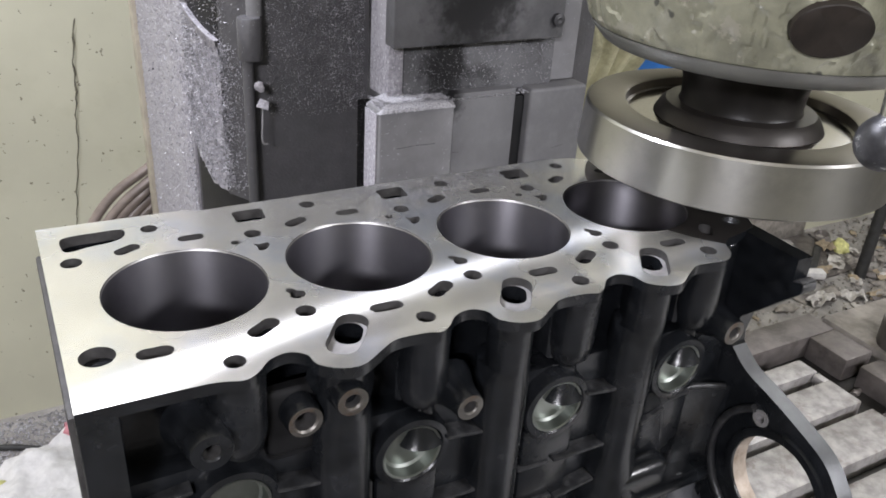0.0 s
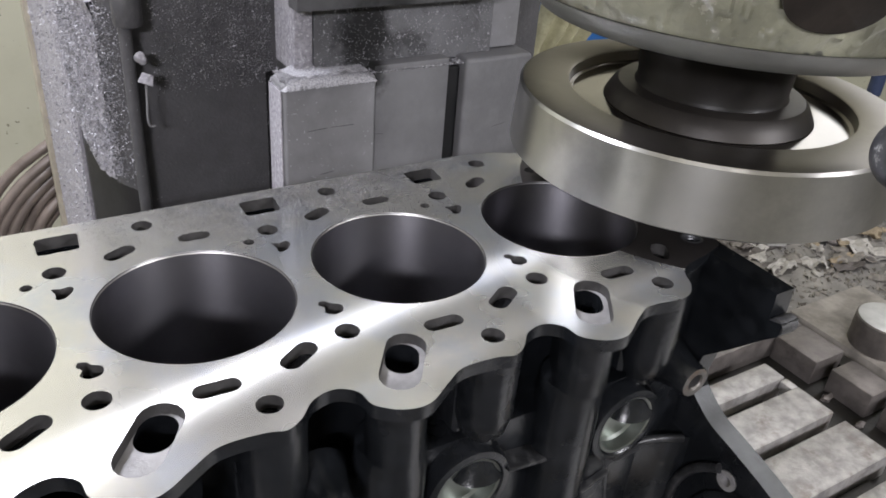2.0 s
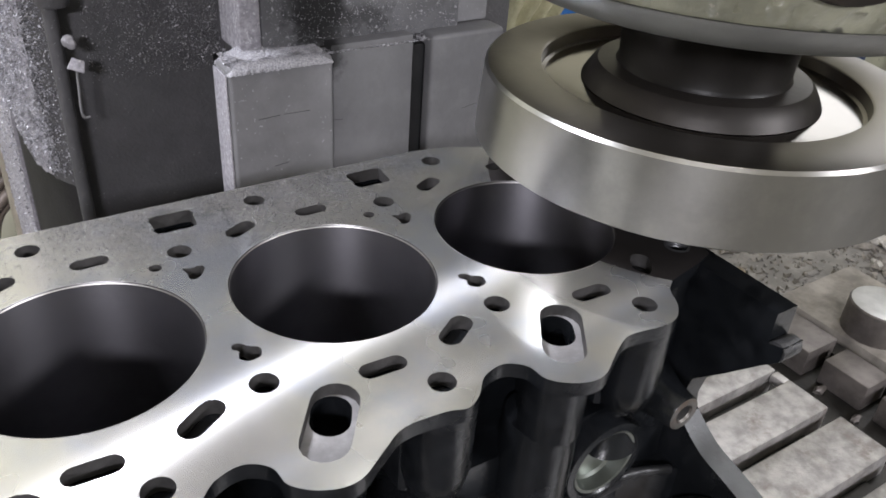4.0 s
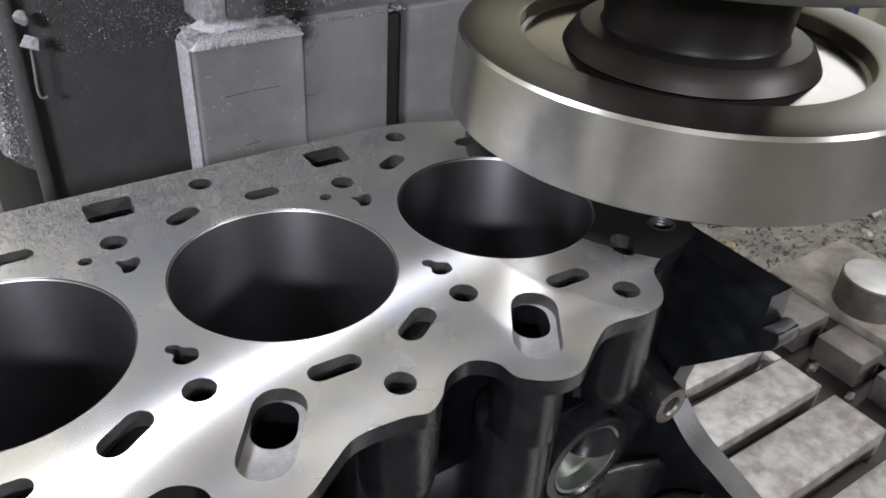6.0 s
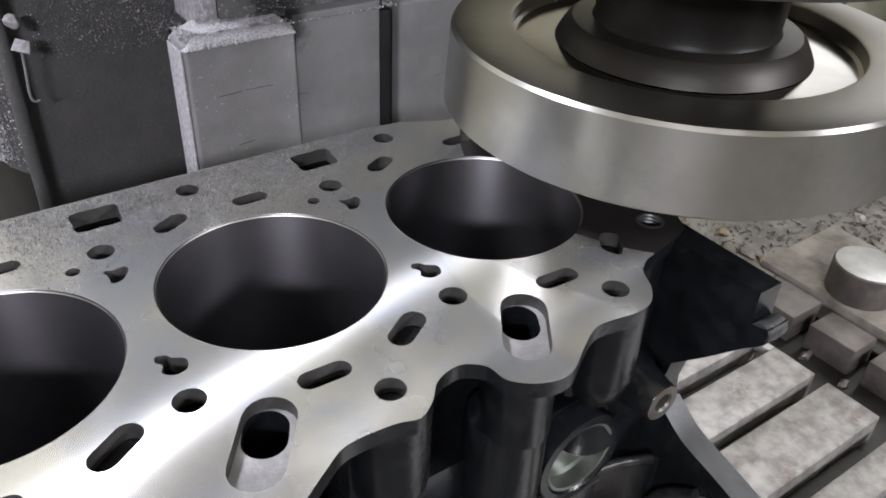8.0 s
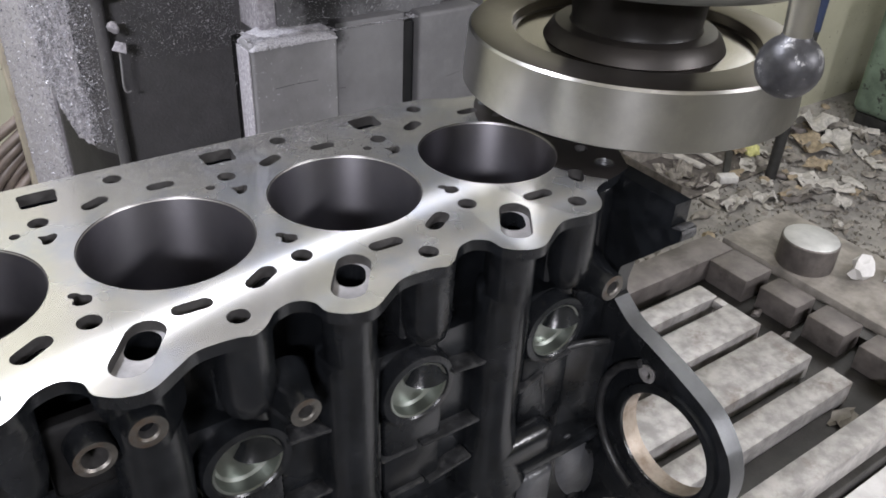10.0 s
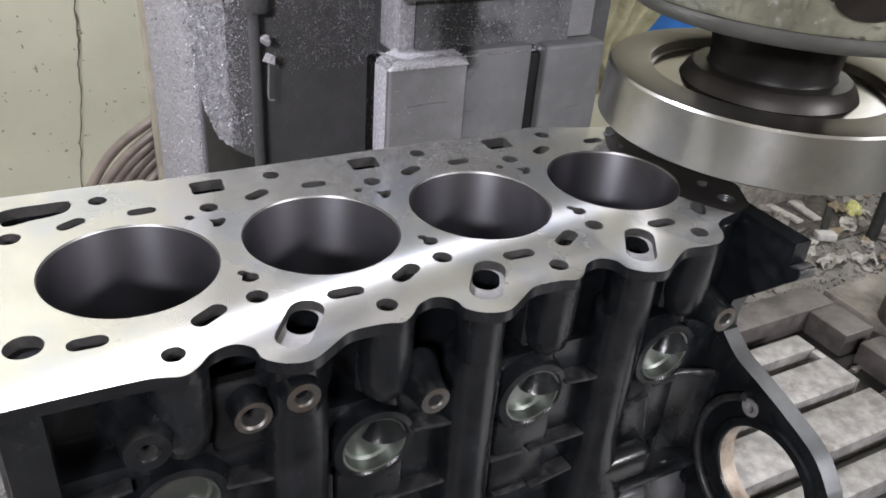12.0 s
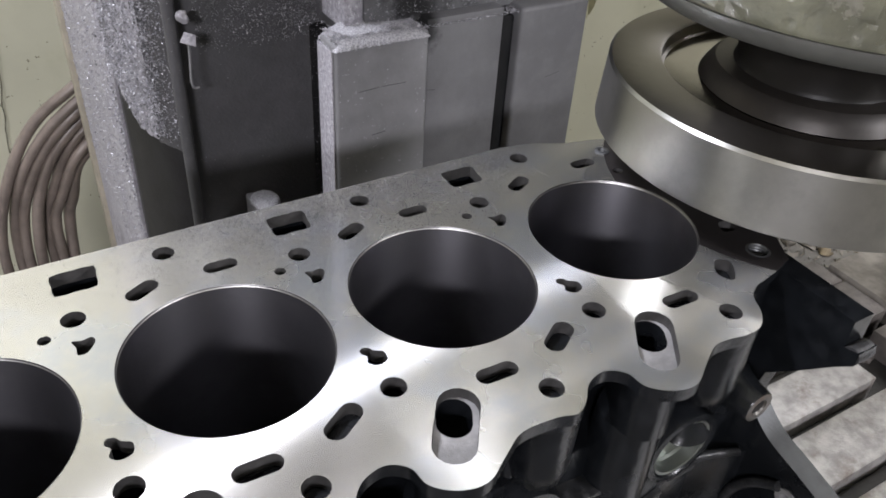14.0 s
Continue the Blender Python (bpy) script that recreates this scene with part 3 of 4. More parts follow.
        if hole > 0.005:
            # added black block that stands in for the shade behind this boss
            part("boss_shade_block", box(x - 0.017, x + 0.013, -0.1250, -0.1182, z - 0.030, z + 0.014, 0.0060, 4), M["shade_black"], root)
        b = part("boss", lathe(([(r * 1.12, -0.015)] if hole > 0.005 else [(r * 1.75, -0.026), (r * 1.30, -0.017), (r * 1.08, -0.009)]) + [(r, -0.0012), (r * 0.93, -0.0002)], 32, m), M["iron"], root)
        part("tapped_hole", lathe([(hole, -0.0011), (hole, -0.015), (0.0, -0.016)], 24, m), M["raw_iron"], b, "dark tapped hole")
        part("boss_face", lathe([(r * 0.93, -0.0002), (hole * 1.2, 0.0), (hole, -0.0010)], 32, m), M["boss"] if x > -0.05 else M["iron"], b, "machined boss face with tapped hole")
    # ribs
    ribs = [(0.225, 0.2445, -0.127, -0.119, 0.016), (0.2475, 0.2666, -0.113, -0.112, 0.015), (-0.105, -0.07, -0.075, -0.070, 0.013), (0.262, 0.266, -0.112, -0.180, 0.011),
            (0.2439, 0.2517, -0.1158, -0.1561, 0.012)]
    for o in (0.0, -0.1, -0.2):
        ribs += [(0.171 + o, 0.200 + o, -0.083, -0.087, 0.018), (0.153 + o, 0.200 + o, -0.132, -0.133, 0.016), (0.127 + o, 0.151 + o, -0.133, -0.1335, 0.013),
                 (0.158 + o, 0.190 + o, -0.166, -0.161, 0.017), (0.132 + o, 0.156 + o, -0.164, -0.1635, 0.015), (0.1515 + o, 0.1525 + o, -0.112, -0.166, 0.010), (0.1262 + o, 0.1272 + o, -0.104, -0.160, 0.009)]
    for x0, x1, z0, z1, dy in ribs:
        dy *= 0.72
        ln, ang = math.hypot(x1 - x0, z1 - z0), math.atan2(z1 - z0, x1 - x0)
        bm = box(-ln / 2, ln / 2, -dy / 2, dy / 2, -0.0015, 0.0015, 0.0012)
        bm.transform(at((x0 + x1) / 2, -0.117 - dy / 2, (z0 + z1) / 2) @ Matrix.Rotation(-ang, 4, "Y"))
        part("rib", bm, M["worn_iron"], root, "cast rib with worn edge")
    # rounded bulges of the lower casting
    for k in range(4):
        x = -0.05 + 0.1 * k
        part("side_slot", box(x + 0.030, x + 0.046, -0.1365, -0.128, -0.295, -0.200, 0.003), M["iron"], root)
        part("cast_rim", box(x - 0.046, x + 0.046, -0.140, -0.128, -0.1935, -0.186, 0.003), M["iron"], root)

    part("cast_ledge", box(0.1975, 0.253, -0.1405, -0.118, -0.1840, -0.1570, 0.010, 4), M["iron"], root)
    # lower panels with their sheen painted as grey
    for o in (0.0, -0.1, -0.2):
        part("crankcase_panel", box(0.160 + o, 0.193 + o, -0.1395, -0.128, -0.240, -0.1965, 0.005, 3), M["grey_sheen"], root)
    part("crankcase_panel", box(0.228, 0.2560, -0.1405, -0.128, -0.262, -0.1965, 0.006, 3), M["grey_sheen"], root)
    # front end of the casting
    part("end_cover_face", box(-0.1185, -0.1131, -0.128, 0.03, -0.29, -0.0068, 0.0015), M["raw_iron"], root, "rusty machined end face")
    part("end_flange", box(-0.116, -0.098, -0.1345, -0.118, -0.29, -0.0067, 0.002), M["iron"], root)
    # bell housing flange with the starter opening
    turn = Matrix(((0, 0, 1, 0), (1, 0, 0, 0), (0, 1, 0, 0), (0, 0, 0, 1)))     # plate (y, z) to world, thickness along x
    ring_c = (-0.186, -0.163)
    arc = [(ring_c[0] + 0.0515 * math.cos(radians(a)), ring_c[1] + 0.0515 * math.sin(radians(a))) for a in range(160, 271, 7)]
    outline = [(-0.100, -0.001), (-0.1550, -0.001), (-0.1550, -0.0165), (-0.1625, -0.0145), (-0.1625, -0.0220), (-0.1550, -0.0290), (-0.1400, -0.0450), (-0.1250, -0.0600),
               (-0.1220, -0.0760)] + smooth_run([(-0.1230, -0.0840), (-0.1400, -0.0955), (-0.1600, -0.1010), (-0.1860, -0.1085), (-0.2130, -0.1190), (-0.2300, -0.1360)], 6) + [
               (p[0], p[1]) for p in arc] + [(-0.1700, -0.2330), (-0.1500, -0.2500), (-0.1400, -0.3000), (-0.100, -0.3000)]
    bm = slab(outline, [circle(*ring_c, 0.0355, 48), circle(-0.1620, -0.1215, 0.0064, 24)], 0.302, 0.315, turn)
    for f in bm.faces:
        c = f.calc_center_median()
        far = math.hypot(c.y - ring_c[0], c.z - ring_c[1])
        f.material_index = 1 if abs(f.normal.x) < 0.4 and ((c.y < -0.120 and c.z < -0.086) or far < 0.037) else 0
        if abs(f.normal.x) < 0.4 and far < 0.037:
            f.material_index = 2
    part("bell_housing_flange", bm, [M["iron"], M["edge"], M["rusty"]], root, "black flange with bright machined edge and starter opening", 30)
    part("flange_bush", lathe([(0.0063, -0.001), (0.0063, 0.0125), (0.0034, 0.0125), (0.0034, -0.001)], 20, at(0.302, -0.1620, -0.1215) @ ALONG_X, closed=True), M["ledge"], root)
    part("starter_lip", lathe([(0.0356, 0.001), (0.0356, -0.002), (0.0370, -0.0025), (0.0415, -0.0025), (0.0425, 0.001)], 56, at(0.302, *ring_c) @ ALONG_X), M["iron"], root)
    part("flange_web", box(0.286, 0.3015, -0.1125, -0.10, -0.114, -0.0068, 0.0055, 4), M["iron"], root)
    part("lug_hook", lathe([(0.0020, 0.0), (0.0020, 0.012), (0.0046, 0.012), (0.0050, 0.006), (0.0046, 0.0)], 24, at(0.3025, -0.1590, -0.0185) @ ALONG_X, closed=True), M["rough_cast"], root, "small pierced ear")
    return root


# ---- machine table ----
def build_table():
    root = thing("machine_table", at(0, 0, DECK), "worn cast iron T-slotted machine table", "machine table")
    z = -0.302
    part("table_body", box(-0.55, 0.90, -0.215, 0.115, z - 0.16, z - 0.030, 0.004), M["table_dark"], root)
    for far, near in ((0.039, 0.013), (-0.003, -0.046), (-0.058, -0.108), (-0.1255, -0.1535), (-0.183, -0.209)):
        part("table_bar", box(-0.54, 0.648 if far > -0.18 else 0.86, near, far, z - 0.028, z, 0.0018), M["table"], root)
    # slot floors in a far darker iron than the bars
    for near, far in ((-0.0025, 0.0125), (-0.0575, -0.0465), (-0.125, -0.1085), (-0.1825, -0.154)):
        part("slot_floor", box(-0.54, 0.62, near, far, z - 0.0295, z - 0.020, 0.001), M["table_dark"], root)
    part("slot_bridge", box(0.640, 0.650, -0.0025, 0.0125, z - 0.012, z - 0.002, 0.001), M["table"], root)
    part("table_rail", box(-0.54, 0.745, 0.067, 0.107, z - 0.030, z + 0.001, 0.002), M["table_brown"], root)
    part("end_rail", box(0.699, 0.747, 0.013, 0.0668, z - 0.030, z + 0.0005, 0.002), M["table_brown"], root)
    for near, far in ((-0.049, 0.000), (-0.107, -0.062), (-0.168, -0.123)):
        part("end_block", box(0.705, 0.743, near, far, z - 0.030, z, 0.0025), M["table_brown"], root)
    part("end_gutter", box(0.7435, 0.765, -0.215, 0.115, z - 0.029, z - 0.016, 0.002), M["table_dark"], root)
    part("end_ledge", box(0.766, 0.90, -0.215, 0.10, z - 0.029, z - 0.006, 0.003), M["dusty"], root)
    return root


def build_bed():
    root = thing("machine_bed", at(0, 0, 0), "heavy dark cast iron bed carrying the machine table", "machine bed")
    part("pedestal", box(-0.60, 0.90, -0.16, 0.19, 0.0, DECK - 0.530, 0.02, 3), M["dark_grey"], root)
    for y in (-0.13, 0.05):
        part("bed_way", box(-0.70, 0.95, y, y + 0.06, DECK - 0.5295, DECK - 0.4625, 0.004), M["table_dark"], root)
    return root


def build_on_table():
    out = []
    clamp = thing("round_spacer", at(0.803, 0.008, DECK - 0.308), "short round steel spacer with a turned bright top", "spacer")
    part("body", lathe([(0.0, 0.0), (0.0325, 0.0), (0.0335, 0.003), (0.0335, 0.034), (0.0320, 0.0355)], 48), M["table_brown"], clamp)
    part("top_face", lathe([(0.0320, 0.0355), (0.0305, 0.036), (0.0, 0.036)], 48), M["steel"], clamp, "bright turned face")
    out.append(clamp)
    rng = random.Random(31)
    for x, y, sx, sy, sz, mat, label in ((0.834, -0.046, 0.020, 0.010, 0.014, "paper", "small white plastic scrap on the table end"), (0.862, -0.075, 0.016, 0.010, 0.016, "paper", "small white plastic scrap on the table end"),
                                        (0.615, -0.168, 0.018, 0.008, 0.003, "dusty", "pale torn scrap lying in a table slot"), (0.695, -0.012, 0.007, 0.004, 0.004, "table_brown", "steel chip lying in the table gutter"),
                                        (0.690, -0.055, 0.006, 0.003, 0.004, "table_brown", "steel chip lying in the table gutter"), (0.675, -0.118, 0.008, 0.004, 0.004, "dusty", "steel chip lying in the table gutter")):
        bm = bmesh.new()
        bmesh.ops.create_icosphere(bm, subdivisions=2, radius=1.0)
        for v in bm.verts:
            v.co *= 1 + 0.9 * noise.noise(v.co * 1.6 + Vector((x * 90, 0, 0))) + 0.3 * noise.noise(v.co * 5 + Vector((0, y * 90, 0)))
            v.co = Vector((v.co.x * sx, v.co.y * sy, (v.co.z + 0.75) * sz))
        ob = mesh_ob("scrap", bm, M[mat], smooth=40)
        ob.matrix_basis = at(x, y, DECK - (0.308 if x > 0.8 else 0.322 if y < -0.15 else 0.332))
        out.append(tagged(ob, label, "scrap"))
    sheet = mesh_ob("paper_sheet", box(0.30, 1.00, -0.50, -0.218, -0.001, 0.001), M["paper"])
    sheet.matrix_basis = at(0, 0, DECK - 0.345)
    tagged(sheet, "white sheet covering the ledge beside the table", "sheet")
    ledge = mesh_ob("table_apron", box(-0.55, 1.0, -0.52, -0.216, -0.05, -0.0012, 0.004), M["table_dark"])
    ledge.matrix_basis = at(0, 0, DECK - 0.345)
    tagged(ledge, "dark oily apron ledge along the machine table", "apron")
    out += [sheet, ledge]
    return out


# ---- cutter and head ----
AXIS = (0.342, -0.048)


def build_cutter():
    root = thing("face_cutter", at(*AXIS, DECK), "large turned steel face cutter disc on a dark spindle nose", "cutter")
    part("disc", lathe([(0.1088, 0.0230), (0.1103, 0.0242), (0.1082, 0.0580), (0.1068, 0.0596)], 128), M["cutter"], root,
         "brushed steel disc with a recessed ring")
    # underside far darker than the steel rim of the same disc
    part("underside", lathe([(0.0, 0.0260), (0.085, 0.0260), (0.085, 0.0232), (0.1088, 0.0230)], 128), M["spindle"], root, "near-black underside")
    part("top_face", lathe([(0.1068, 0.0596), (0.0812, 0.0600), (0.0800, 0.0593), (0.0794, 0.0535), (0.0775, 0.0526)], 128),
         M["cutter_top"], root, "oily turned top face with a recessed dark ring")
    part("recess_floor", lathe([(0.0775, 0.0526), (0.0550, 0.0528), (0.0, 0.0529)], 128), M["recess"], root, "polished recess floor")
    hub = part("hub", lathe([(0.0590, 0.0531), (0.0570, 0.0570), (0.0545, 0.0610), (0.0520, 0.0630)], 96), M["hub"], root, "dark oily hub")
    part("hub_face", lathe([(0.0520, 0.0630), (0.0440, 0.0636), (0.0, 0.0636)], 96), M["hub_face"], hub, "turned hub face")
    part("spindle_nose", lathe([(0.0, 0.0638), (0.0430, 0.0638), (0.0418, 0.0660), (0.0430, 0.0800), (0.0470, 0.0930), (0.0490, 0.1040), (0.0, 0.1040)], 64),
         M["spindle"], root, "oily black spindle nose")
    return root


def build_head():
    root = thing("milling_head", at(*AXIS, DECK), "worn olive-green cast milling head with chipped paint", "machine head")
    part("flange", lathe([(0.0, 0.1043), (0.1030, 0.1043), (0.1046, 0.1052), (0.1125, 0.1135), (0.1130, 0.1155), (0.0, 0.1155)], 96), M["flange_grey"], root, "smooth grey lower rim")
    skin = [(0.0, 0.1157), (0.1120, 0.1157), (0.1160, 0.1200)]
    skin += [(0.1160 + 0.0100 * k / 20, 0.1200 + 0.0300 * k / 20) for k in range(1, 21)] + [(0.1260 + 0.0060 * k / 20, 0.1500 + 0.0300 * k / 20) for k in range(1, 21)]
    bm = lathe(skin + [(0.1340, 0.2600), (0.0, 0.2600)], 480)
    for v in bm.verts:
        r = math.hypot(v.co.x, v.co.y)
        if r > 0.1 and v.co.z > 0.117:
            q = Vector((v.co.x * 70, v.co.y * 70, v.co.z * 45))
            chipped = max(0.0, min(1.0, (noise.noise(q + Vector((3, 1, 7))) + 0.6 * noise.noise(q * 2.3) - 0.14) * 14))
            h = 0.0008 * noise.noise(v.co * 45) + 0.0019 * chipped
            v.co.x, v.co.y = v.co.x * (1 - h / r), v.co.y * (1 - h / r)
    part("housing", bm, M["green"], root, "chipped olive-green casting")
    a = radians(-123)
    m = at(0.1262 * math.cos(a), 0.1262 * math.sin(a), 0.1425) @ Matrix.Rotation(a, 4, "Z") @ Matrix.Rotation(radians(108), 4, "Y") @ Matrix.Diagonal((0.8, 1.08, 1, 1))
    # nearly flat disc; the recess is given by dark colour alone
    part("oil_port", lathe([(0.0200, -0.006), (0.0200, 0.0006), (0.0190, 0.0012), (0.0, 0.0010)], 48, m), M["brown"], root, "dark oval cover recess")
    part("arm", box(-0.10, 0.20, 0.05, 0.42, 0.19, 0.45, 0.02, 3), M["green"], root)
    return root


def build_lever():
    root = thing("feed_lever", at(0.2645, -0.2067, DECK + 0.0997), "steel lever with a worn black ball knob", "lever")
    part("knob", lathe([(0.0, -0.0145)] + [(0.0145 * math.cos(radians(a)), 0.0145 * math.sin(radians(a))) for a in range(-80, 61, 10)] + [(0.0065, 0.0140), (0.0, 0.0140)], 40), M["ball"], root,
         "worn black ball knob")
    tube("rod", [(0, 0, 0.013), (-0.004, 0.0, 0.05), (-0.010, 0.004, 0.12), (0.0, 0.03, 0.22)], 0.0062, M["rod"], root, "polished steel rod")
    return root


# ---- machine column ----
CORNER = smooth_run([(0.082, 0.900), (0.077, 0.780), (0.074, 0.640), (0.073, 0.550), (0.076, 0.510), (0.084, 0.462), (0.097, 0.420), (0.114, 0.393)], 6)   # plan of its rounded corner
CORNER_FINE = [tuple(Vector(a).lerp(Vector(b), k / 4)) for a, b in zip(CORNER, CORNER[1:]) for k in range(4)]


def coat_top(y):
    """Height at which the chip coat ends under the hollow beside the pipe."""
    return DECK + 0.008 + 0.030 * max(0.0, (y - 0.415) / 0.10) ** 1.5


def build_column():
    root = thing("machine_column", at(0, 0, 0), "tall grey-painted machine column covered in metal chips", "machine column")
    D = DECK
    # main body with a rounded left corner
    curve = CORNER
    part("body", slab(curve + [(0.562, 0.392), (0.562, 0.90)], [], 0.25, 2.3), M["grey"], root)
    part("edge_strip", box(0.072, 0.088, 0.878, 0.906, 0.25, 2.3, 0.003), M["cream_edge"], root, "worn cream filler edge")
    # a coat of caked, pitted chips round the corner, torn off along its lower edge and banked up under a hollow
    bm = bmesh.new()
    fine = [D - 0.46 + 0.0022 * k for k in range(275)]
    last = None
    for x, y in [p for p in CORNER_FINE if p[1] > 0.430]:
        low, high = 0.30, 2.3
        if y <= 0.510:
            low = D - 0.164 + 0.005 * noise.noise(Vector((y * 90, 2, 0))) + 0.0015 * noise.noise(Vector((y * 600, 2, 0))) + 0.044 * max(0.0, (y - 0.452) / 0.060) ** 1.6
            high = coat_top(y)
        zs = [min(max(z, low), high) for z in [0.30] + fine + [2.3]]
        col = []
        for z in zs:
            q = Vector((x, y, z))
            pit = max(0.0, noise.noise(q * 230) + 0.6 * noise.noise(q * 520) - 0.12)
            bank = 0.0045 * math.exp(-((z - high) / 0.010) ** 2) if high < 2 else 0.0
            g = 0.0026 + bank + 0.0008 * noise.noise(q * 620) - 0.0034 * min(pit, 0.6)
            col.append(bm.verts.new((x - g, y - g * 0.5, z)))
        ends = [bm.verts.new((x + 0.001, y + 0.001, z)) for z in (zs[0], zs[-1])]
        if last:
            for k in range(len(zs) - 1):
                if (zs[k + 1] - zs[k]) + (last[2][k + 1] - last[2][k]) > 1e-6:
                    bm.faces.new((last[0][k], col[k], col[k + 1], last[0][k + 1]))
            bm.faces.new((last[1][0], ends[0], col[0], last[0][0]))
            bm.faces.new((last[0][-1], col[-1], ends[1], last[1][1]))
        last = (col, ends, zs)
    bmesh.ops.recalc_face_normals(bm, faces=bm.faces[:])
    part("chip_coat", bm, M["speckled"], root, "caked layer of bright steel chips", 80)
    bm, last = bmesh.new(), None
    for x, y in [p for p in curve if p[1] < 0.508]:
        col = [bm.verts.new((x - 0.0008, y - 0.0005, z)) for z in (0.25, 2.3)]
        if last:
            bm.faces.new((last[0], col[0], col[1], last[1]))
        last = col
    strip, last = bmesh.new(), None
    for x, y in [p for p in CORNER_FINE if 0.394 < p[1] <= 0.432]:
        col = [strip.verts.new((x - 0.0013, y - 0.0008, z)) for z in (D - 0.166 + 0.003 * noise.noise(Vector((y * 160, 5, 0))), 2.3)]
        if last:
            strip.faces.new((last[0], col[0], col[1], last[1]))
        last = col
    part("corner_paint", strip, M["grey"], root)
    part("bare_panel", bm, M["bare"], root, "dark oily bare panel")
    # pipe with collar and latch
    part("pipe", lathe([(0.0, 0.25), (0.0056, 0.25), (0.0056, D + 0.002), (0.0, D + 0.002)], 24, at(0.1070, 0.380, 0)), M["grey"], root)
    part("pipe_collar", lathe([(0.0, D + 0.001), (0.0116, D + 0.001), (0.0124, D + 0.003), (0.0124, D + 0.042), (0.0110, D + 0.044), (0.0, D + 0.044)], 28, at(0.1105, 0.380, 0)), M["grey"], root)
    part("pipe_upper", lathe([(0.0, D + 0.044), (0.008, D + 0.044), (0.008, 2.3), (0.0, 2.3)], 24, at(0.118, 0.386, 0)), M["grey_clean"], root)
    leaf = box(-0.0065, 0.0065, -0.0010, 0.0010, -0.0048, 0.0048, 0.0006)
    for v in leaf.verts:
        v.co.x *= 0.75 + 60 * max(0.0, -v.co.z)
    leaf.transform(at(0.1175, 0.3655, D - 0.0430) @ Matrix.Rotation(radians(-28), 4, "X") @ Matrix.Rotation(radians(24), 4, "Y"))
    latch = part("latch", leaf, M["speckled"], root, "small bent latch leaf dusted with chips")
    tube("latch_hook", [(0.1170, 0.3665, D - 0.046), (0.1160, 0.3650, D - 0.062), (0.1145, 0.3650, D - 0.078), (0.1150, 0.3640, D - 0.0855), (0.1180, 0.3640, D - 0.0870), (0.1205, 0.3640, D - 0.0860)], 0.0011, M["grey_clean"], latch)
    clump = bmesh.new()
    bmesh.ops.create_icosphere(clump, subdivisions=3, radius=0.0052)
    for v in clump.verts:
        v.co *= 1 + 0.5 * noise.noise(v.co * 260)
    clump.transform(at(0.1160, 0.3700, D - 0.0250))
    part("latch_screw", clump, M["speckled"], root, "screw head caked with chips", 60)
    # sliding ways
    part("way_pad", box(0.209, 0.298, 0.278, 0.309, 0.25, D - 0.030, 0.004, 3), M["grey_clean"], root)
    # panel and second pad in a darker grey than the first pad
    part("way_panel", box(0.2985, 0.3775, 0.284, 0.309, 0.25, D - 0.024, 0.002), M["grey_mid"], root)
    part("way_pad", box(0.3925, 0.4705, 0.278, 0.309, 0.25, D - 0.026, 0.004, 3), M["grey_mid"], root)
    # strip nearly fills the slot; the slot's shade is painted as black
    part("way_gap", box(0.3778, 0.3922, 0.2870, 0.3090, 0.25, D - 0.034, 0.003), M["shade_black"], root, "black gap strip with the slot's shade in its colour")
    # thin film that makes the pad's side paler than its front
    part("pad_side_film", box(0.2074, 0.2088, 0.2800, 0.3085, 0.26, D - 0.036, 0.0005), M["speckled"], root, "pale speckled film on the side of the pad")
    for x0, x1, z, tilt in ((0.231, 0.250, -0.0745, 3), (0.253, 0.276, -0.0740, -1), (0.300, 0.309, -0.090, -6), (0.243, 0.256, -0.118, 5), (0.429, 0.446, -0.097, 9)):
        nick = box(-(x1 - x0) / 2, (x1 - x0) / 2, -0.0003, 0.0003, -0.0003, 0.0003, 0.0001, 1)
        nick.transform(at((x0 + x1) / 2, 0.2842 if 0.2985 < x0 < 0.378 else 0.2782, D + z) @ Matrix.Rotation(radians(-tilt), 4, "Y"))
        part("scratch", nick, M["dark_grey"], root, "dark scratch in the paint", None)
    heap = bmesh.new()
    bmesh.ops.create_grid(heap, x_segments=110, y_segments=44, size=0.5)
    for v in heap.verts:
        u, w = v.co.x, v.co.y
        x, y = 0.2530 + 0.0880 * u, 0.2940 + 0.0345 * w
        h = max(0.0, 1 - abs(2 * u) ** 5) * max(0.0, 1 - abs(2 * w) ** 3.2)
        z = D - 0.0352 + 0.0105 * h ** 0.7 * (1 - 0.25 * u + 0.18 * noise.noise(Vector((u * 5, w * 3, 1))))
        z += 0.009 * math.exp(-((x - 0.238) / 0.022) ** 2) * max(0.0, (y - 0.298) / 0.014) * (h > 0)
        grain = 0.0011 * noise.noise(Vector((x, y, 0)) * 520) + 0.0007 * noise.noise(Vector((x, y, 5)) * 1100)
        v.co = Vector((x + grain, y - 0.0012 + grain, z + grain))
    part("chip_heap", heap, M["heap"], root, "heap of fine bright steel chips")
    # added pale plate; the lit left side of the upper way, put into colour
    part("side_plate", box(0.228, 0.2455, 0.2985, 0.345, D - 0.0290, 2.3, 0.002), M["speckled"], root)
    # support in the same black, its side face far darker than the pads
    part("way_support", box(0.2340, 0.4665, 0.3096, 0.392, 0.25, D - 0.0560, 0.002), M["shade_black"], root)
    part("way_upper", box(0.246, 0.432, 0.3094, 0.392, D - 0.0555, D - 0.0296, 0.001), M["soot"], root)
    part("way_upper", box(0.246, 0.432, 0.298, 0.392, D - 0.0295, 2.3, 0.002), M["soot"], root)
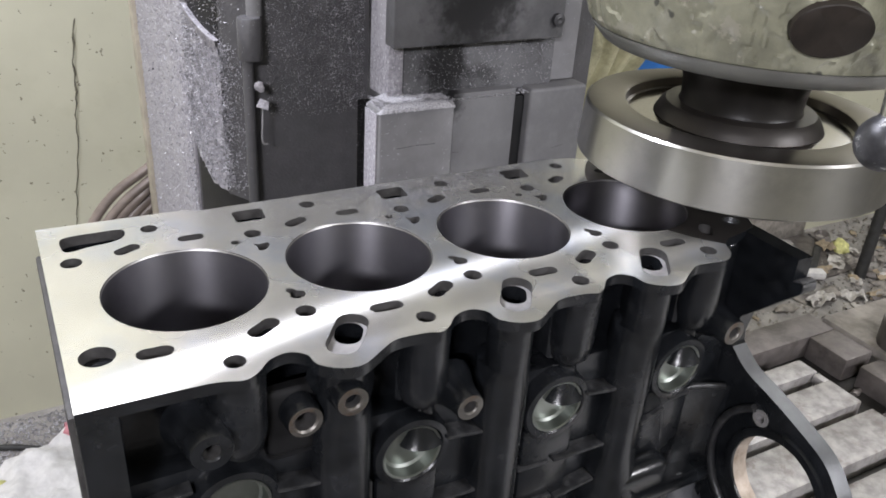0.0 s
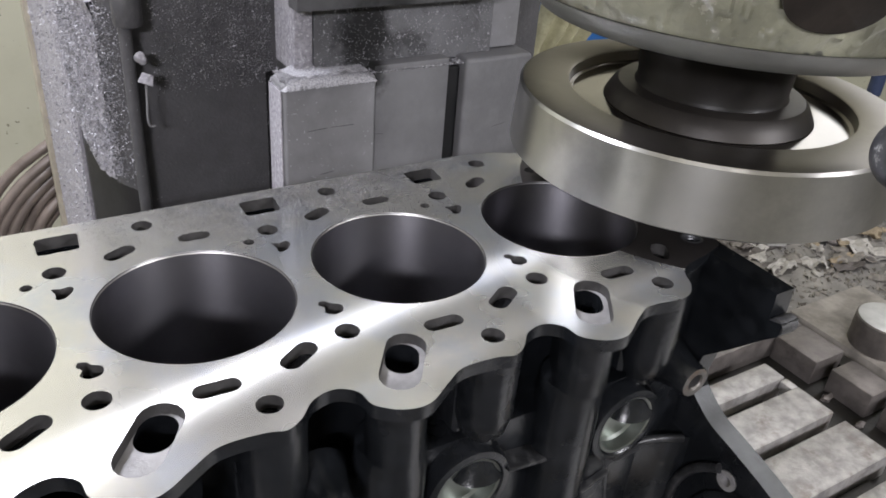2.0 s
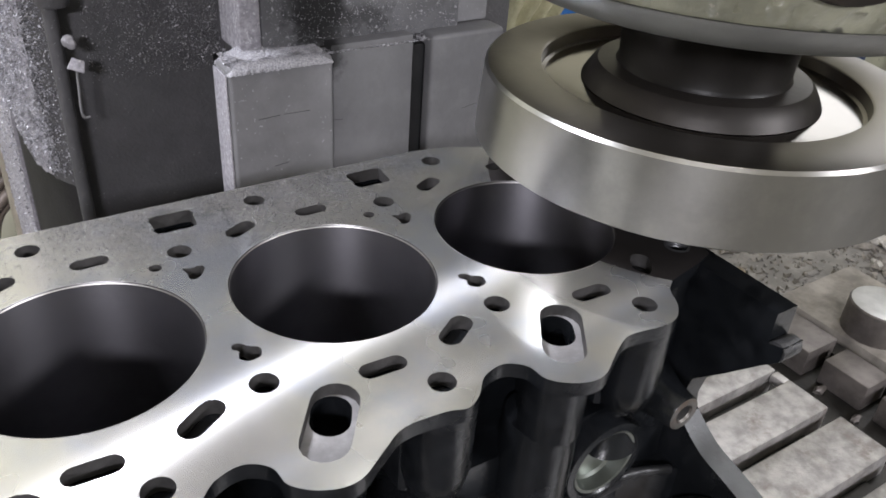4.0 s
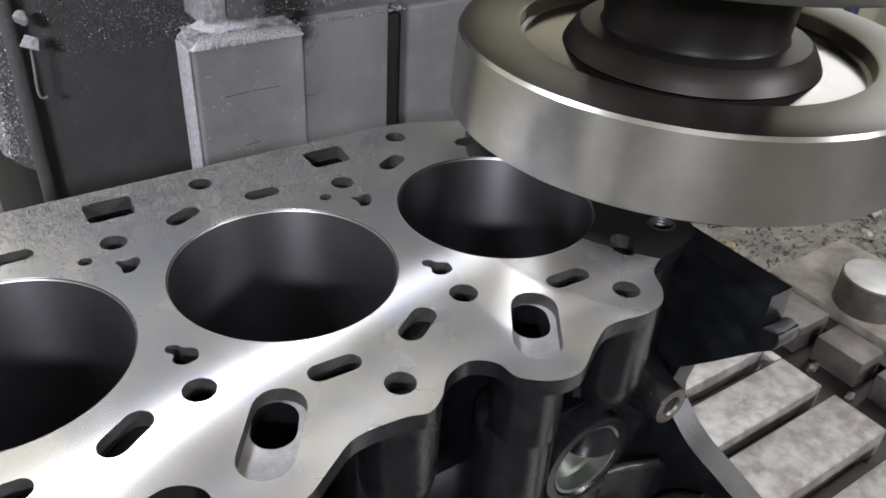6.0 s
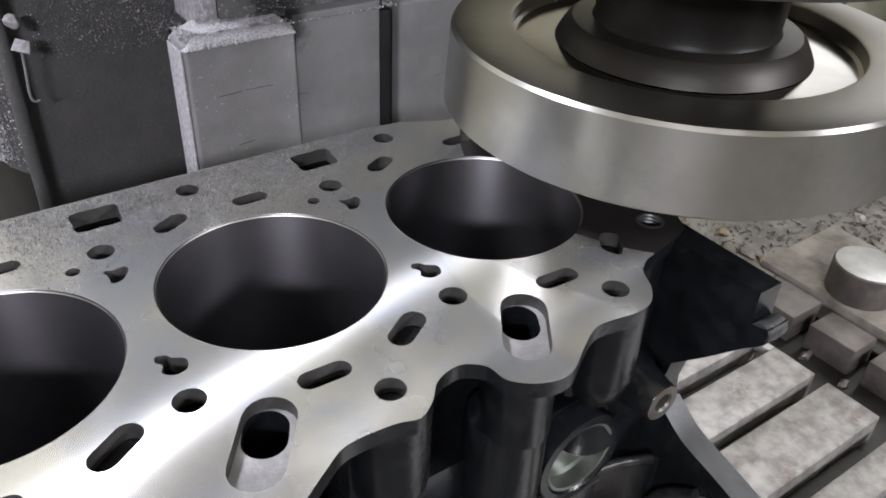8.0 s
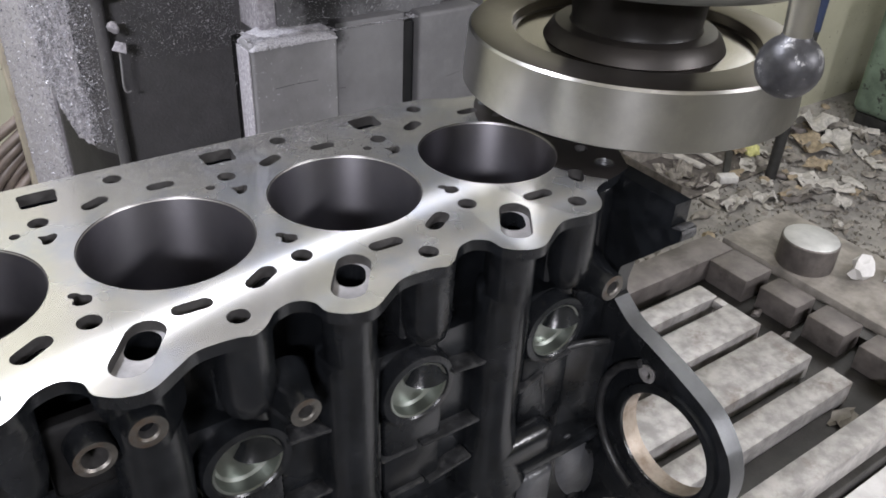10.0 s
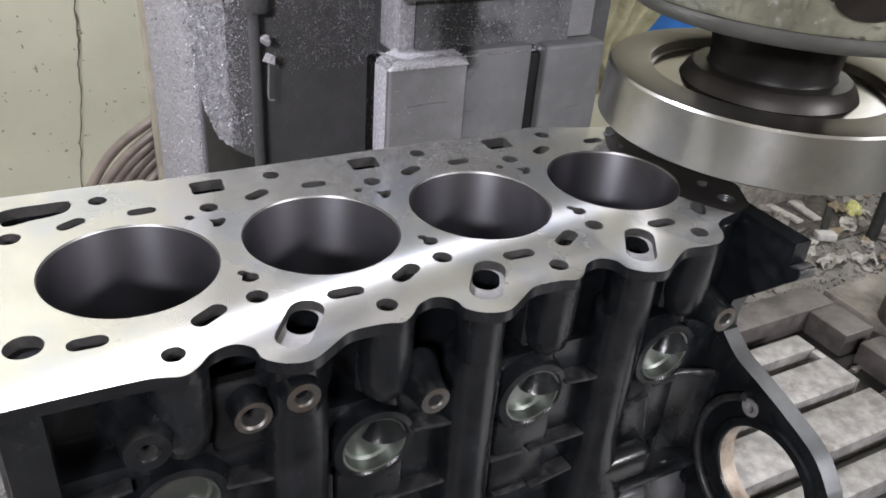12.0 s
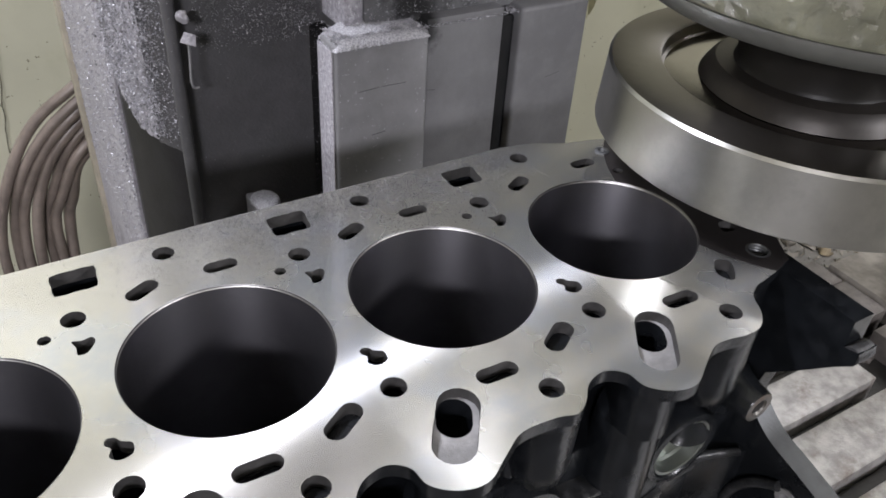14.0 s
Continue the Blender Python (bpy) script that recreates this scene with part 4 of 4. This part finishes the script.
    part("way_side", box(0.4325, 0.4665, 0.302, 0.392, D - 0.0255, 2.3, 0.003), M["grey_clean"], root)
    plate = part("way_plate", box(0.222, 0.424, 0.276, 0.296, D + 0.030, D + 0.40, 0.002), M["plate"], root)
    part("plate_screw", lathe([(0.0, 0.0), (0.007, 0.0), (0.007, 0.005), (0.003, 0.006), (0.0, 0.004)], 16, at(0.414, 0.276, D + 0.050) @ ALONG_Y), M["dark_grey"], plate)
    part("step_bracket", box(0.158, 0.167, 0.350, 0.392, D - 0.30, D - 0.2225, 0.002), M["grey_clean"], root)
    shelf = bmesh.new()
    bmesh.ops.create_icosphere(shelf, subdivisions=4, radius=1.0)
    for v in shelf.verts:
        v.co *= 1 + 0.10 * noise.noise(v.co * 5)
        v.co.z = max(v.co.z, -0.35)
    shelf.transform(at(0.1715, 0.371, D - 0.2222) @ Matrix.Diagonal((0.0140, 0.018, 0.0040, 1)))
    part("bracket_chips", shelf, M["heap"], root, "little heap of chips on a bracket", 60)
    part("base", box(-0.05, 0.75, 0.20, 0.85, 0.0, 0.249, 0.01), M["dark_grey"], root)
    return root


def build_cables():
    rng = random.Random(7)
    for i in range(7):
        o = 0.018 * i
        w = lambda k: rng.uniform(-k, k)
        ob = tube("cable", [(0.24, 0.955 + 0.006 * i, DECK - 0.250 - o), (0.150, 0.95 + w(0.02), DECK - 0.285 - o), (0.078 - o * 0.1, 0.95 + w(0.02), DECK - 0.330 - o * 1.1 + w(0.006)),
                            (0.010 + o * 0.35 + w(0.004), 0.95 + w(0.015), DECK - 0.380 - o * 0.9), (-0.043 + o * 0.75 + w(0.005), 0.95, DECK - 0.460 - o * 0.6),
                            (-0.076 + o * 0.9 + w(0.006), 0.95 + w(0.02), DECK - 0.557), (-0.083 + o * 0.9 + w(0.006), 0.95, DECK - 0.665), (-0.06 + o * 0.6, 0.96, DECK - 0.82), (0.0, 0.97, 0.06), (0.14, 1.0, 0.012)],
                  rng.uniform(0.0070, 0.0108), M["cable"])
        tagged(ob, "dusty brown electric cable hanging in a coil", "cable", "coil of cables")


def flakes(name, place, count, seed, size, mat, label):
    """Loose chips strewn where place(rng) says: a point and an up direction."""
    rng = random.Random(seed)
    verts, faces = [], []
    for _ in range(count):
        p, up = place(rng)
        s = size * rng.uniform(0.4, 1.4)
        k = len(verts)
        q = Vector(p) + up * s * 0.3
        axes = [Vector((rng.gauss(0, 1), rng.gauss(0, 1), rng.gauss(0, 1))).normalized() for _ in range(3)]
        verts += [q + axes[0] * s, q + axes[1] * s * 0.9, q + axes[2] * s * 0.9, q - (axes[0] + axes[1] + axes[2]) * s * 0.4]
        faces += [(k, k + 1, k + 2), (k, k + 3, k + 1), (k + 1, k + 3, k + 2), (k, k + 2, k + 3)]
    me = bpy.data.meshes.new(name)
    me.from_pydata(verts, [], faces)
    me.materials.append(mat)
    ob = new(name, me)
    return tagged(ob, label, "metal chips", kind="stuff")


def build_chips():
    D = DECK
    up, side = Vector((0, 0, 1)), Vector((-0.8, -0.6, 0.2)).normalized()

    def pads(r):
        if r.random() < 0.6:
            return (r.uniform(0.210, 0.290), r.uniform(0.279, 0.305), D - 0.0262), up
        return (r.uniform(0.21, 0.47), r.uniform(0.280, 0.296), D - 0.0245 - (0.005 if True else 0)), up

    line = [p for p in CORNER if p[1] < 0.89]

    def corner(r):
        while True:
            k = r.randrange(len(line) - 1)
            x, y = Vector(line[k]).lerp(Vector(line[k + 1]), r.random())
            if (y > 0.52 and r.random() < 0.85) or (y < 0.446 and r.random() > math.exp(-(0.446 - y) / 0.013)):
                continue
            low = -0.40 if y > 0.512 else -0.160 + 0.044 * max(0.0, (y - 0.452) / 0.060) ** 1.6
            z = low + (0.25 - low) * r.random()
            if y < 0.51 and D + z > coat_top(y) and r.random() < 0.9:
                continue
            return (x - 0.0032, y - 0.0018 + r.uniform(-0.004, 0.004), D + z), side

    def ledge(r):
        return (r.uniform(0.226, 0.42), r.uniform(0.2775, 0.29), D - 0.028), up

    def panel(r):
        x = 0.130 + 0.112 * (1 - (1 - r.random()) ** 0.6 if r.random() < 0.3 else r.random() ** 0.45)
        return (x, 0.3915, D - 0.07 + 0.30 * r.random() ** 0.8), Vector((0, -1, 0))

    def fringe(r):
        y = 0.440 - r.expovariate(1 / 0.011)
        y = max(y, 0.396)
        x = min(CORNER_FINE, key=lambda p: abs(p[1] - y))[0]
        z = D - 0.158 + 0.165 * r.random() if r.random() < 0.9 else D + 0.25 * r.random()
        return (x - 0.0016, y - 0.0010, z), side

    flakes("chip_fringe", fringe, 7000, 14, 0.0010, M["speck_chip"], "chips thinning out along the torn edge of the coat")
    flakes("chips_on_panel", panel, 16000, 9, 0.0009, M["speck_chip"], "fine chips stuck to the oily column face")
    flakes("chips_by_pad", lambda r: ((0.2335, 0.312 + 0.078 * r.random(), D - 0.04 - 0.20 * r.random() ** 1.5), Vector((-1, 0, 0))), 700, 16, 0.0008, M["speck_chip"], "chips stuck on the dark side of the way")
    flakes("chips_on_plate", lambda r: ((r.uniform(0.25, 0.43), 0.2975, D - 0.028 + 0.058 * r.random()), Vector((0, -1, 0))), 1500, 10, 0.0008, M["speck_chip"], "fine chips stuck to the upper way")
    flakes("chips_on_ways", pads, 6000, 1, 0.0009, M["chip"], "fine steel chips heaped on the ways")
    flakes("chips_on_corner", corner, 15000, 2, 0.0010, M["chip"], "fine steel chips clinging to the column corner")
    flakes("chip_clumps", lambda r: corner(r), 1500, 12, 0.0015, M["speck_chip"], "coarse chip clumps stuck on the column corner")
    H = hole_set()
    rims = H["bore"] + H["deep"]

    def inside(x, y, poly):
        odd = False
        for (ax, ay), (bx, by) in zip(poly, poly[1:] + poly[:1]):
            if (ay > y) != (by > y) and x < (bx - ax) * (y - ay) / (by - ay) + ax:
                odd = not odd
        return odd

    def dusted(r):
        while True:
            x, y = r.gauss(0.140, 0.052), 0.042 - abs(r.gauss(0, 0.026))
            if -0.02 < x < 0.25 and not any(inside(x, y, p) for p in rims):
                return (x, y, 0.0), up

    on_deck = flakes("chips_on_deck", dusted, 16000, 5, 0.00034, M["dust"], "fine steel chips dusting the deck")
    on_deck.location = (0, 0, D)
    loose.append(on_deck)

    def glints(r):
        while True:
            x, y = r.gauss(0.12, 0.065), r.uniform(-0.085, 0.042) if r.random() < 0.25 else 0.042 - abs(r.gauss(0, 0.03))
            if -0.10 < x < 0.25 and not any(inside(x, y, p) for p in rims):
                return (x, y, 0.0), up

    specks = flakes("bright_specks_on_deck", glints, 2600, 15, 0.00024, M["chip"], "tiny bright chips scattered on the deck")
    specks.location = (0, 0, D)
    loose.append(specks)
    flakes("chips_on_floor", lambda r: ((r.uniform(-0.7, 0.1), r.uniform(0.6, 1.28), 0.002), up), 26000, 3, 0.0034, M["chip"], "steel chips strewn over the floor")


def lump(name, x, y, sx, sy, sz, turn, mat, seed, label, category, group=""):
    bm = bmesh.new()
    bmesh.ops.create_icosphere(bm, subdivisions=2, radius=1.0)
    for v in bm.verts:
        v.co *= 1 + 0.6 * noise.noise(v.co * 1.6 + Vector((seed * 3.1, 0, 0))) + 0.3 * noise.noise(v.co * 4 + Vector((0, seed, 0)))
        v.co = Vector((v.co.x * sx, v.co.y * sy, max(v.co.z + 0.6, 0) * sz))
    ob = mesh_ob(name, bm, mat, smooth=75)
    ob.matrix_basis = pose(x, y, 0, 0, 0, turn)
    return tagged(ob, label, category, group)


def crumpled(name, x, y, sx, sy, lift, turn, mat, seed, label, category, group=""):
    """A bent, creased sheet with thickness, lying on the floor."""
    bm = bmesh.new()
    bmesh.ops.create_grid(bm, x_segments=9, y_segments=6, size=0.5)
    for v in bm.verts:
        q = Vector((v.co.x * 3 + seed * 5.3, v.co.y * 2, seed))
        h = lift * (0.55 + noise.noise(q) + 0.5 * abs(noise.noise(q * 2.3)))
        v.co = Vector((v.co.x * sx * (1 + 0.3 * noise.noise(q * 0.7)), v.co.y * sy * (1 + 0.5 * noise.noise(q + Vector((9, 0, 0)))), max(h, 0.0)))
    extra = bmesh.ops.extrude_face_region(bm, geom=bm.faces[:])
    for v in [g for g in extra["geom"] if isinstance(g, bmesh.types.BMVert)]:
        v.co.z += 0.003
    bmesh.ops.recalc_face_normals(bm, faces=bm.faces[:])
    low = min(v.co.z for v in bm.verts)
    ob = mesh_ob(name, bm, mat, smooth=30)
    ob.matrix_basis = pose(x, y, -low, 0, 0, turn)
    return tagged(ob, label, category, group)


def build_debris():
    rng = random.Random(11)
    for i in range(96):
        x, y = rng.uniform(1.75, 3.1), rng.uniform(0.55, 1.26)
        s = rng.uniform(0.008, 0.022)
        mat = rng.choice(["floor", "dusty", "dusty", "dusty", "scrap_paper", "ochre", "ochre", "table_brown"])
        lump("rubble", x, y, s * rng.uniform(0.8, 2.6), s, s * 0.6, rng.uniform(0, 360), M[mat], i, "lump of workshop rubbish lying on the floor", "rubbish", "rubbish on the floor")
    for i in range(46):
        x, y, turn = rng.uniform(1.95, 2.98), rng.uniform(0.62, 1.22), rng.uniform(-70, 70)
        mat = rng.choice(["scrap_paper", "scrap_paper", "ochre", "dusty", "dusty", "table_brown"])
        crumpled("scrap", x, y, rng.uniform(0.05, 0.13), rng.uniform(0.025, 0.06), rng.uniform(0.010, 0.030), turn, M[mat], i, "bent scrap of sheet and cardboard on the floor", "scrap", "scraps on the floor")
    up = Vector((0, 0, 1))
    for name, count, size, mat, seed in (("floor_shards", 1800, 0.011, "dusty", 41), ("floor_dust_lumps", 2600, 0.007, "floor", 42)):
        flakes(name, lambda r: ((r.uniform(1.5, 3.2), r.uniform(0.45, 1.28), 0.001), up), count, seed, size, M[mat], "broken dusty shards littering the floor")
    for x, y, sx, sy, sz, turn, mat, label in ((2.15, 1.015, 0.034, 0.020, 0.026, -25, "paper", "white plastic box lying on the floor"), (2.42, 1.12, 0.038, 0.028, 0.030, 40, "yellow", "crumpled yellow wrapper on the floor"),
                                               (2.39, 0.86, 0.055, 0.040, 0.035, 70, "scrap_paper", "crumpled white paper on the floor"), (2.54, 0.93, 0.045, 0.030, 0.030, 20, "ochre", "torn cardboard piece on the floor"),
                                               (2.76, 1.00, 0.080, 0.040, 0.050, 30, "scrap_paper", "crumpled white paper on the floor"), (2.66, 1.04, 0.07, 0.04, 0.04, 60, "ochre", "torn cardboard piece on the floor"),
                                               (2.84, 1.14, 0.09, 0.05, 0.06, 15, "scrap_paper", "crumpled white paper on the floor"), (2.15, 1.19, 0.018, 0.070, 0.018, 5, "scrap_paper", "pale wooden strip on the floor"),
                                               (2.24, 1.18, 0.018, 0.070, 0.018, -8, "scrap_paper", "pale wooden strip on the floor"), (2.27, 1.105, 0.10, 0.012, 0.012, 35, "rubber", "dark metal strip lying on the tray")):
        if "paper" in label or "cardboard" in label:
            crumpled("litter", x, y, sx * 2.2, sy * 2.4, sz * 0.9, turn, M[mat], int(x * 40), label, "litter", "litter on the floor")
        elif "strip" in label or "box" in label:
            ob = mesh_ob("litter", box(-sx, sx, -sy, sy, 0.0, sz * (1.0 if "box" in label else 0.7), min(sx, sy, sz) * 0.3), M[mat], smooth=40)
            ob.matrix_basis = pose(x, y, 0.010 if y > 1.0 else 0.0, 0, 0, turn)
            tagged(ob, label, "litter", "litter on the floor")
        else:
            lump("litter", x, y, sx, sy, sz, turn, M[mat], int(x * 40), label, "litter", "litter on the floor")
    tray = thing("metal_tray", at(2.16, 1.13, 0.001), "dull dark grey sheet metal tray lying against the wall", "tray")
    part("tray_bottom", box(-0.26, 0.24, -0.13, 0.135, 0.0, 0.008, 0.002), M["table_brown"], tray)
    part("tray_back", box(-0.26, 0.24, 0.1355, 0.145, 0.0, 0.17, 0.002), M["dusty"], tray)
    part("tray_side", box(-0.268, -0.2605, -0.13, 0.145, 0.0, 0.07, 0.002), M["table_brown"], tray)
    rod = thing("leaning_rod", at(2.315, 0.960, 0.0), "dark steel bar standing on the floor", "bar")
    part("lower_bar", lathe([(0.0, 0.0), (0.019, 0.0), (0.019, 0.52), (0.0, 0.52)], 20), M["rubber"], rod)
    part("upper_bar", lathe([(0.0, 0.521), (0.021, 0.521), (0.021, 1.7), (0.0, 1.7)], 20), M["navy"], rod, "dark blue painted upper length")
    cab = thing("green_cabinet", at(3.22, 0.92, 0.0), "dark-speckled green machine base with worn paint", "machine base")
    part("body", box(-0.20, 0.45, -0.16, 0.20, 0.05, 0.52, 0.03, 3), M["mint"], cab)
    part("plinth", box(-0.18, 0.43, -0.14, 0.18, 0.0, 0.0495, 0.004), M["rubber"], cab)
    part("bracket", box(-0.235, -0.201, -0.10, -0.02, 0.30, 0.43, 0.006), M["rubber"], cab)
    tagged(mesh_ob("blue_board", box(1.20, 1.62, 1.270, 1.296, DECK - 0.43, DECK - 0.17, 0.004), M["blue"]), "bright blue board leaning on the wall", "board")
    cloth = bmesh.new()
    bmesh.ops.create_grid(cloth, x_segments=30, y_segments=30, size=0.5)
    for v in cloth.verts:
        u, w = v.co.x, v.co.y
        v.co = Vector((1.24 + 0.27 * (u + 0.5) * (0.35 + 0.65 * (w + 0.5)) + 0.02 * math.sin(9 * w), 1.252 + 0.014 * math.sin(22 * u + 3 * w) + 0.01 * noise.noise(v.co * 9), DECK - 0.52 + 0.36 * (w + 0.5)))
    tagged(mesh_ob("hanging_cloth", cloth, M["cloth"], smooth=60), "creased olive-cream cloth hanging against the blue board", "cloth")
    tagged(tube("floor_cable", [(-0.55, 1.27, 0.010), (-0.36, 1.215, 0.010), (-0.26, 1.190, 0.009), (-0.19, 1.155, 0.009), (-0.12, 1.105, 0.010), (-0.05, 1.00, 0.009), (0.02, 0.93, 0.008)], 0.0065, M["rubber"]),
           "thin dark cable lying on the chip-strewn floor", "cable")
    lump("wrapper", -0.275, 1.045, 0.030, 0.020, 0.022, 30, M["yellow"], 5, "crumpled yellow wrapper on the floor", "litter")
    lump("wrapper", -0.120, 1.165, 0.020, 0.013, 0.030, 70, M["pink"], 8, "scrap of faded red wrapper on the floor", "litter")
    rag = bmesh.new()
    bmesh.ops.create_grid(rag, x_segments=24, y_segments=24, size=0.11)
    for v in rag.verts:
        v.co.z = 0.02 + 0.03 * noise.noise(v.co * 17) + 0.012 * noise.noise(v.co * 45)
    r = mesh_ob("rag", rag, M["paper"], smooth=60)
    r.matrix_basis = pose(-0.17, 1.02, 0.01, 0, 0, 25)
    tagged(r, "crumpled white rag lying on the chip-strewn floor", "rag")


build_room()
block = build_block()
table = build_table()
build_bed()
loose = build_on_table()
cutter = build_cutter()
head = build_head()
M["deck"].node_tree.nodes["tool_axis"].object = head
build_lever()
build_column()
build_cables()
build_chips()
build_debris()


def motions():
    # the table carries the block slowly past the turning cutter
    for ob in [block, table] + loose:
        x, y, z = ob.location
        walk(ob, [(t, pose(x - d, y, z)) for t, d in FEED])
    walk(cutter, [(k / 10, pose(*AXIS, DECK, 0, 0, 70 * k)) for k in range(141)])


motions()
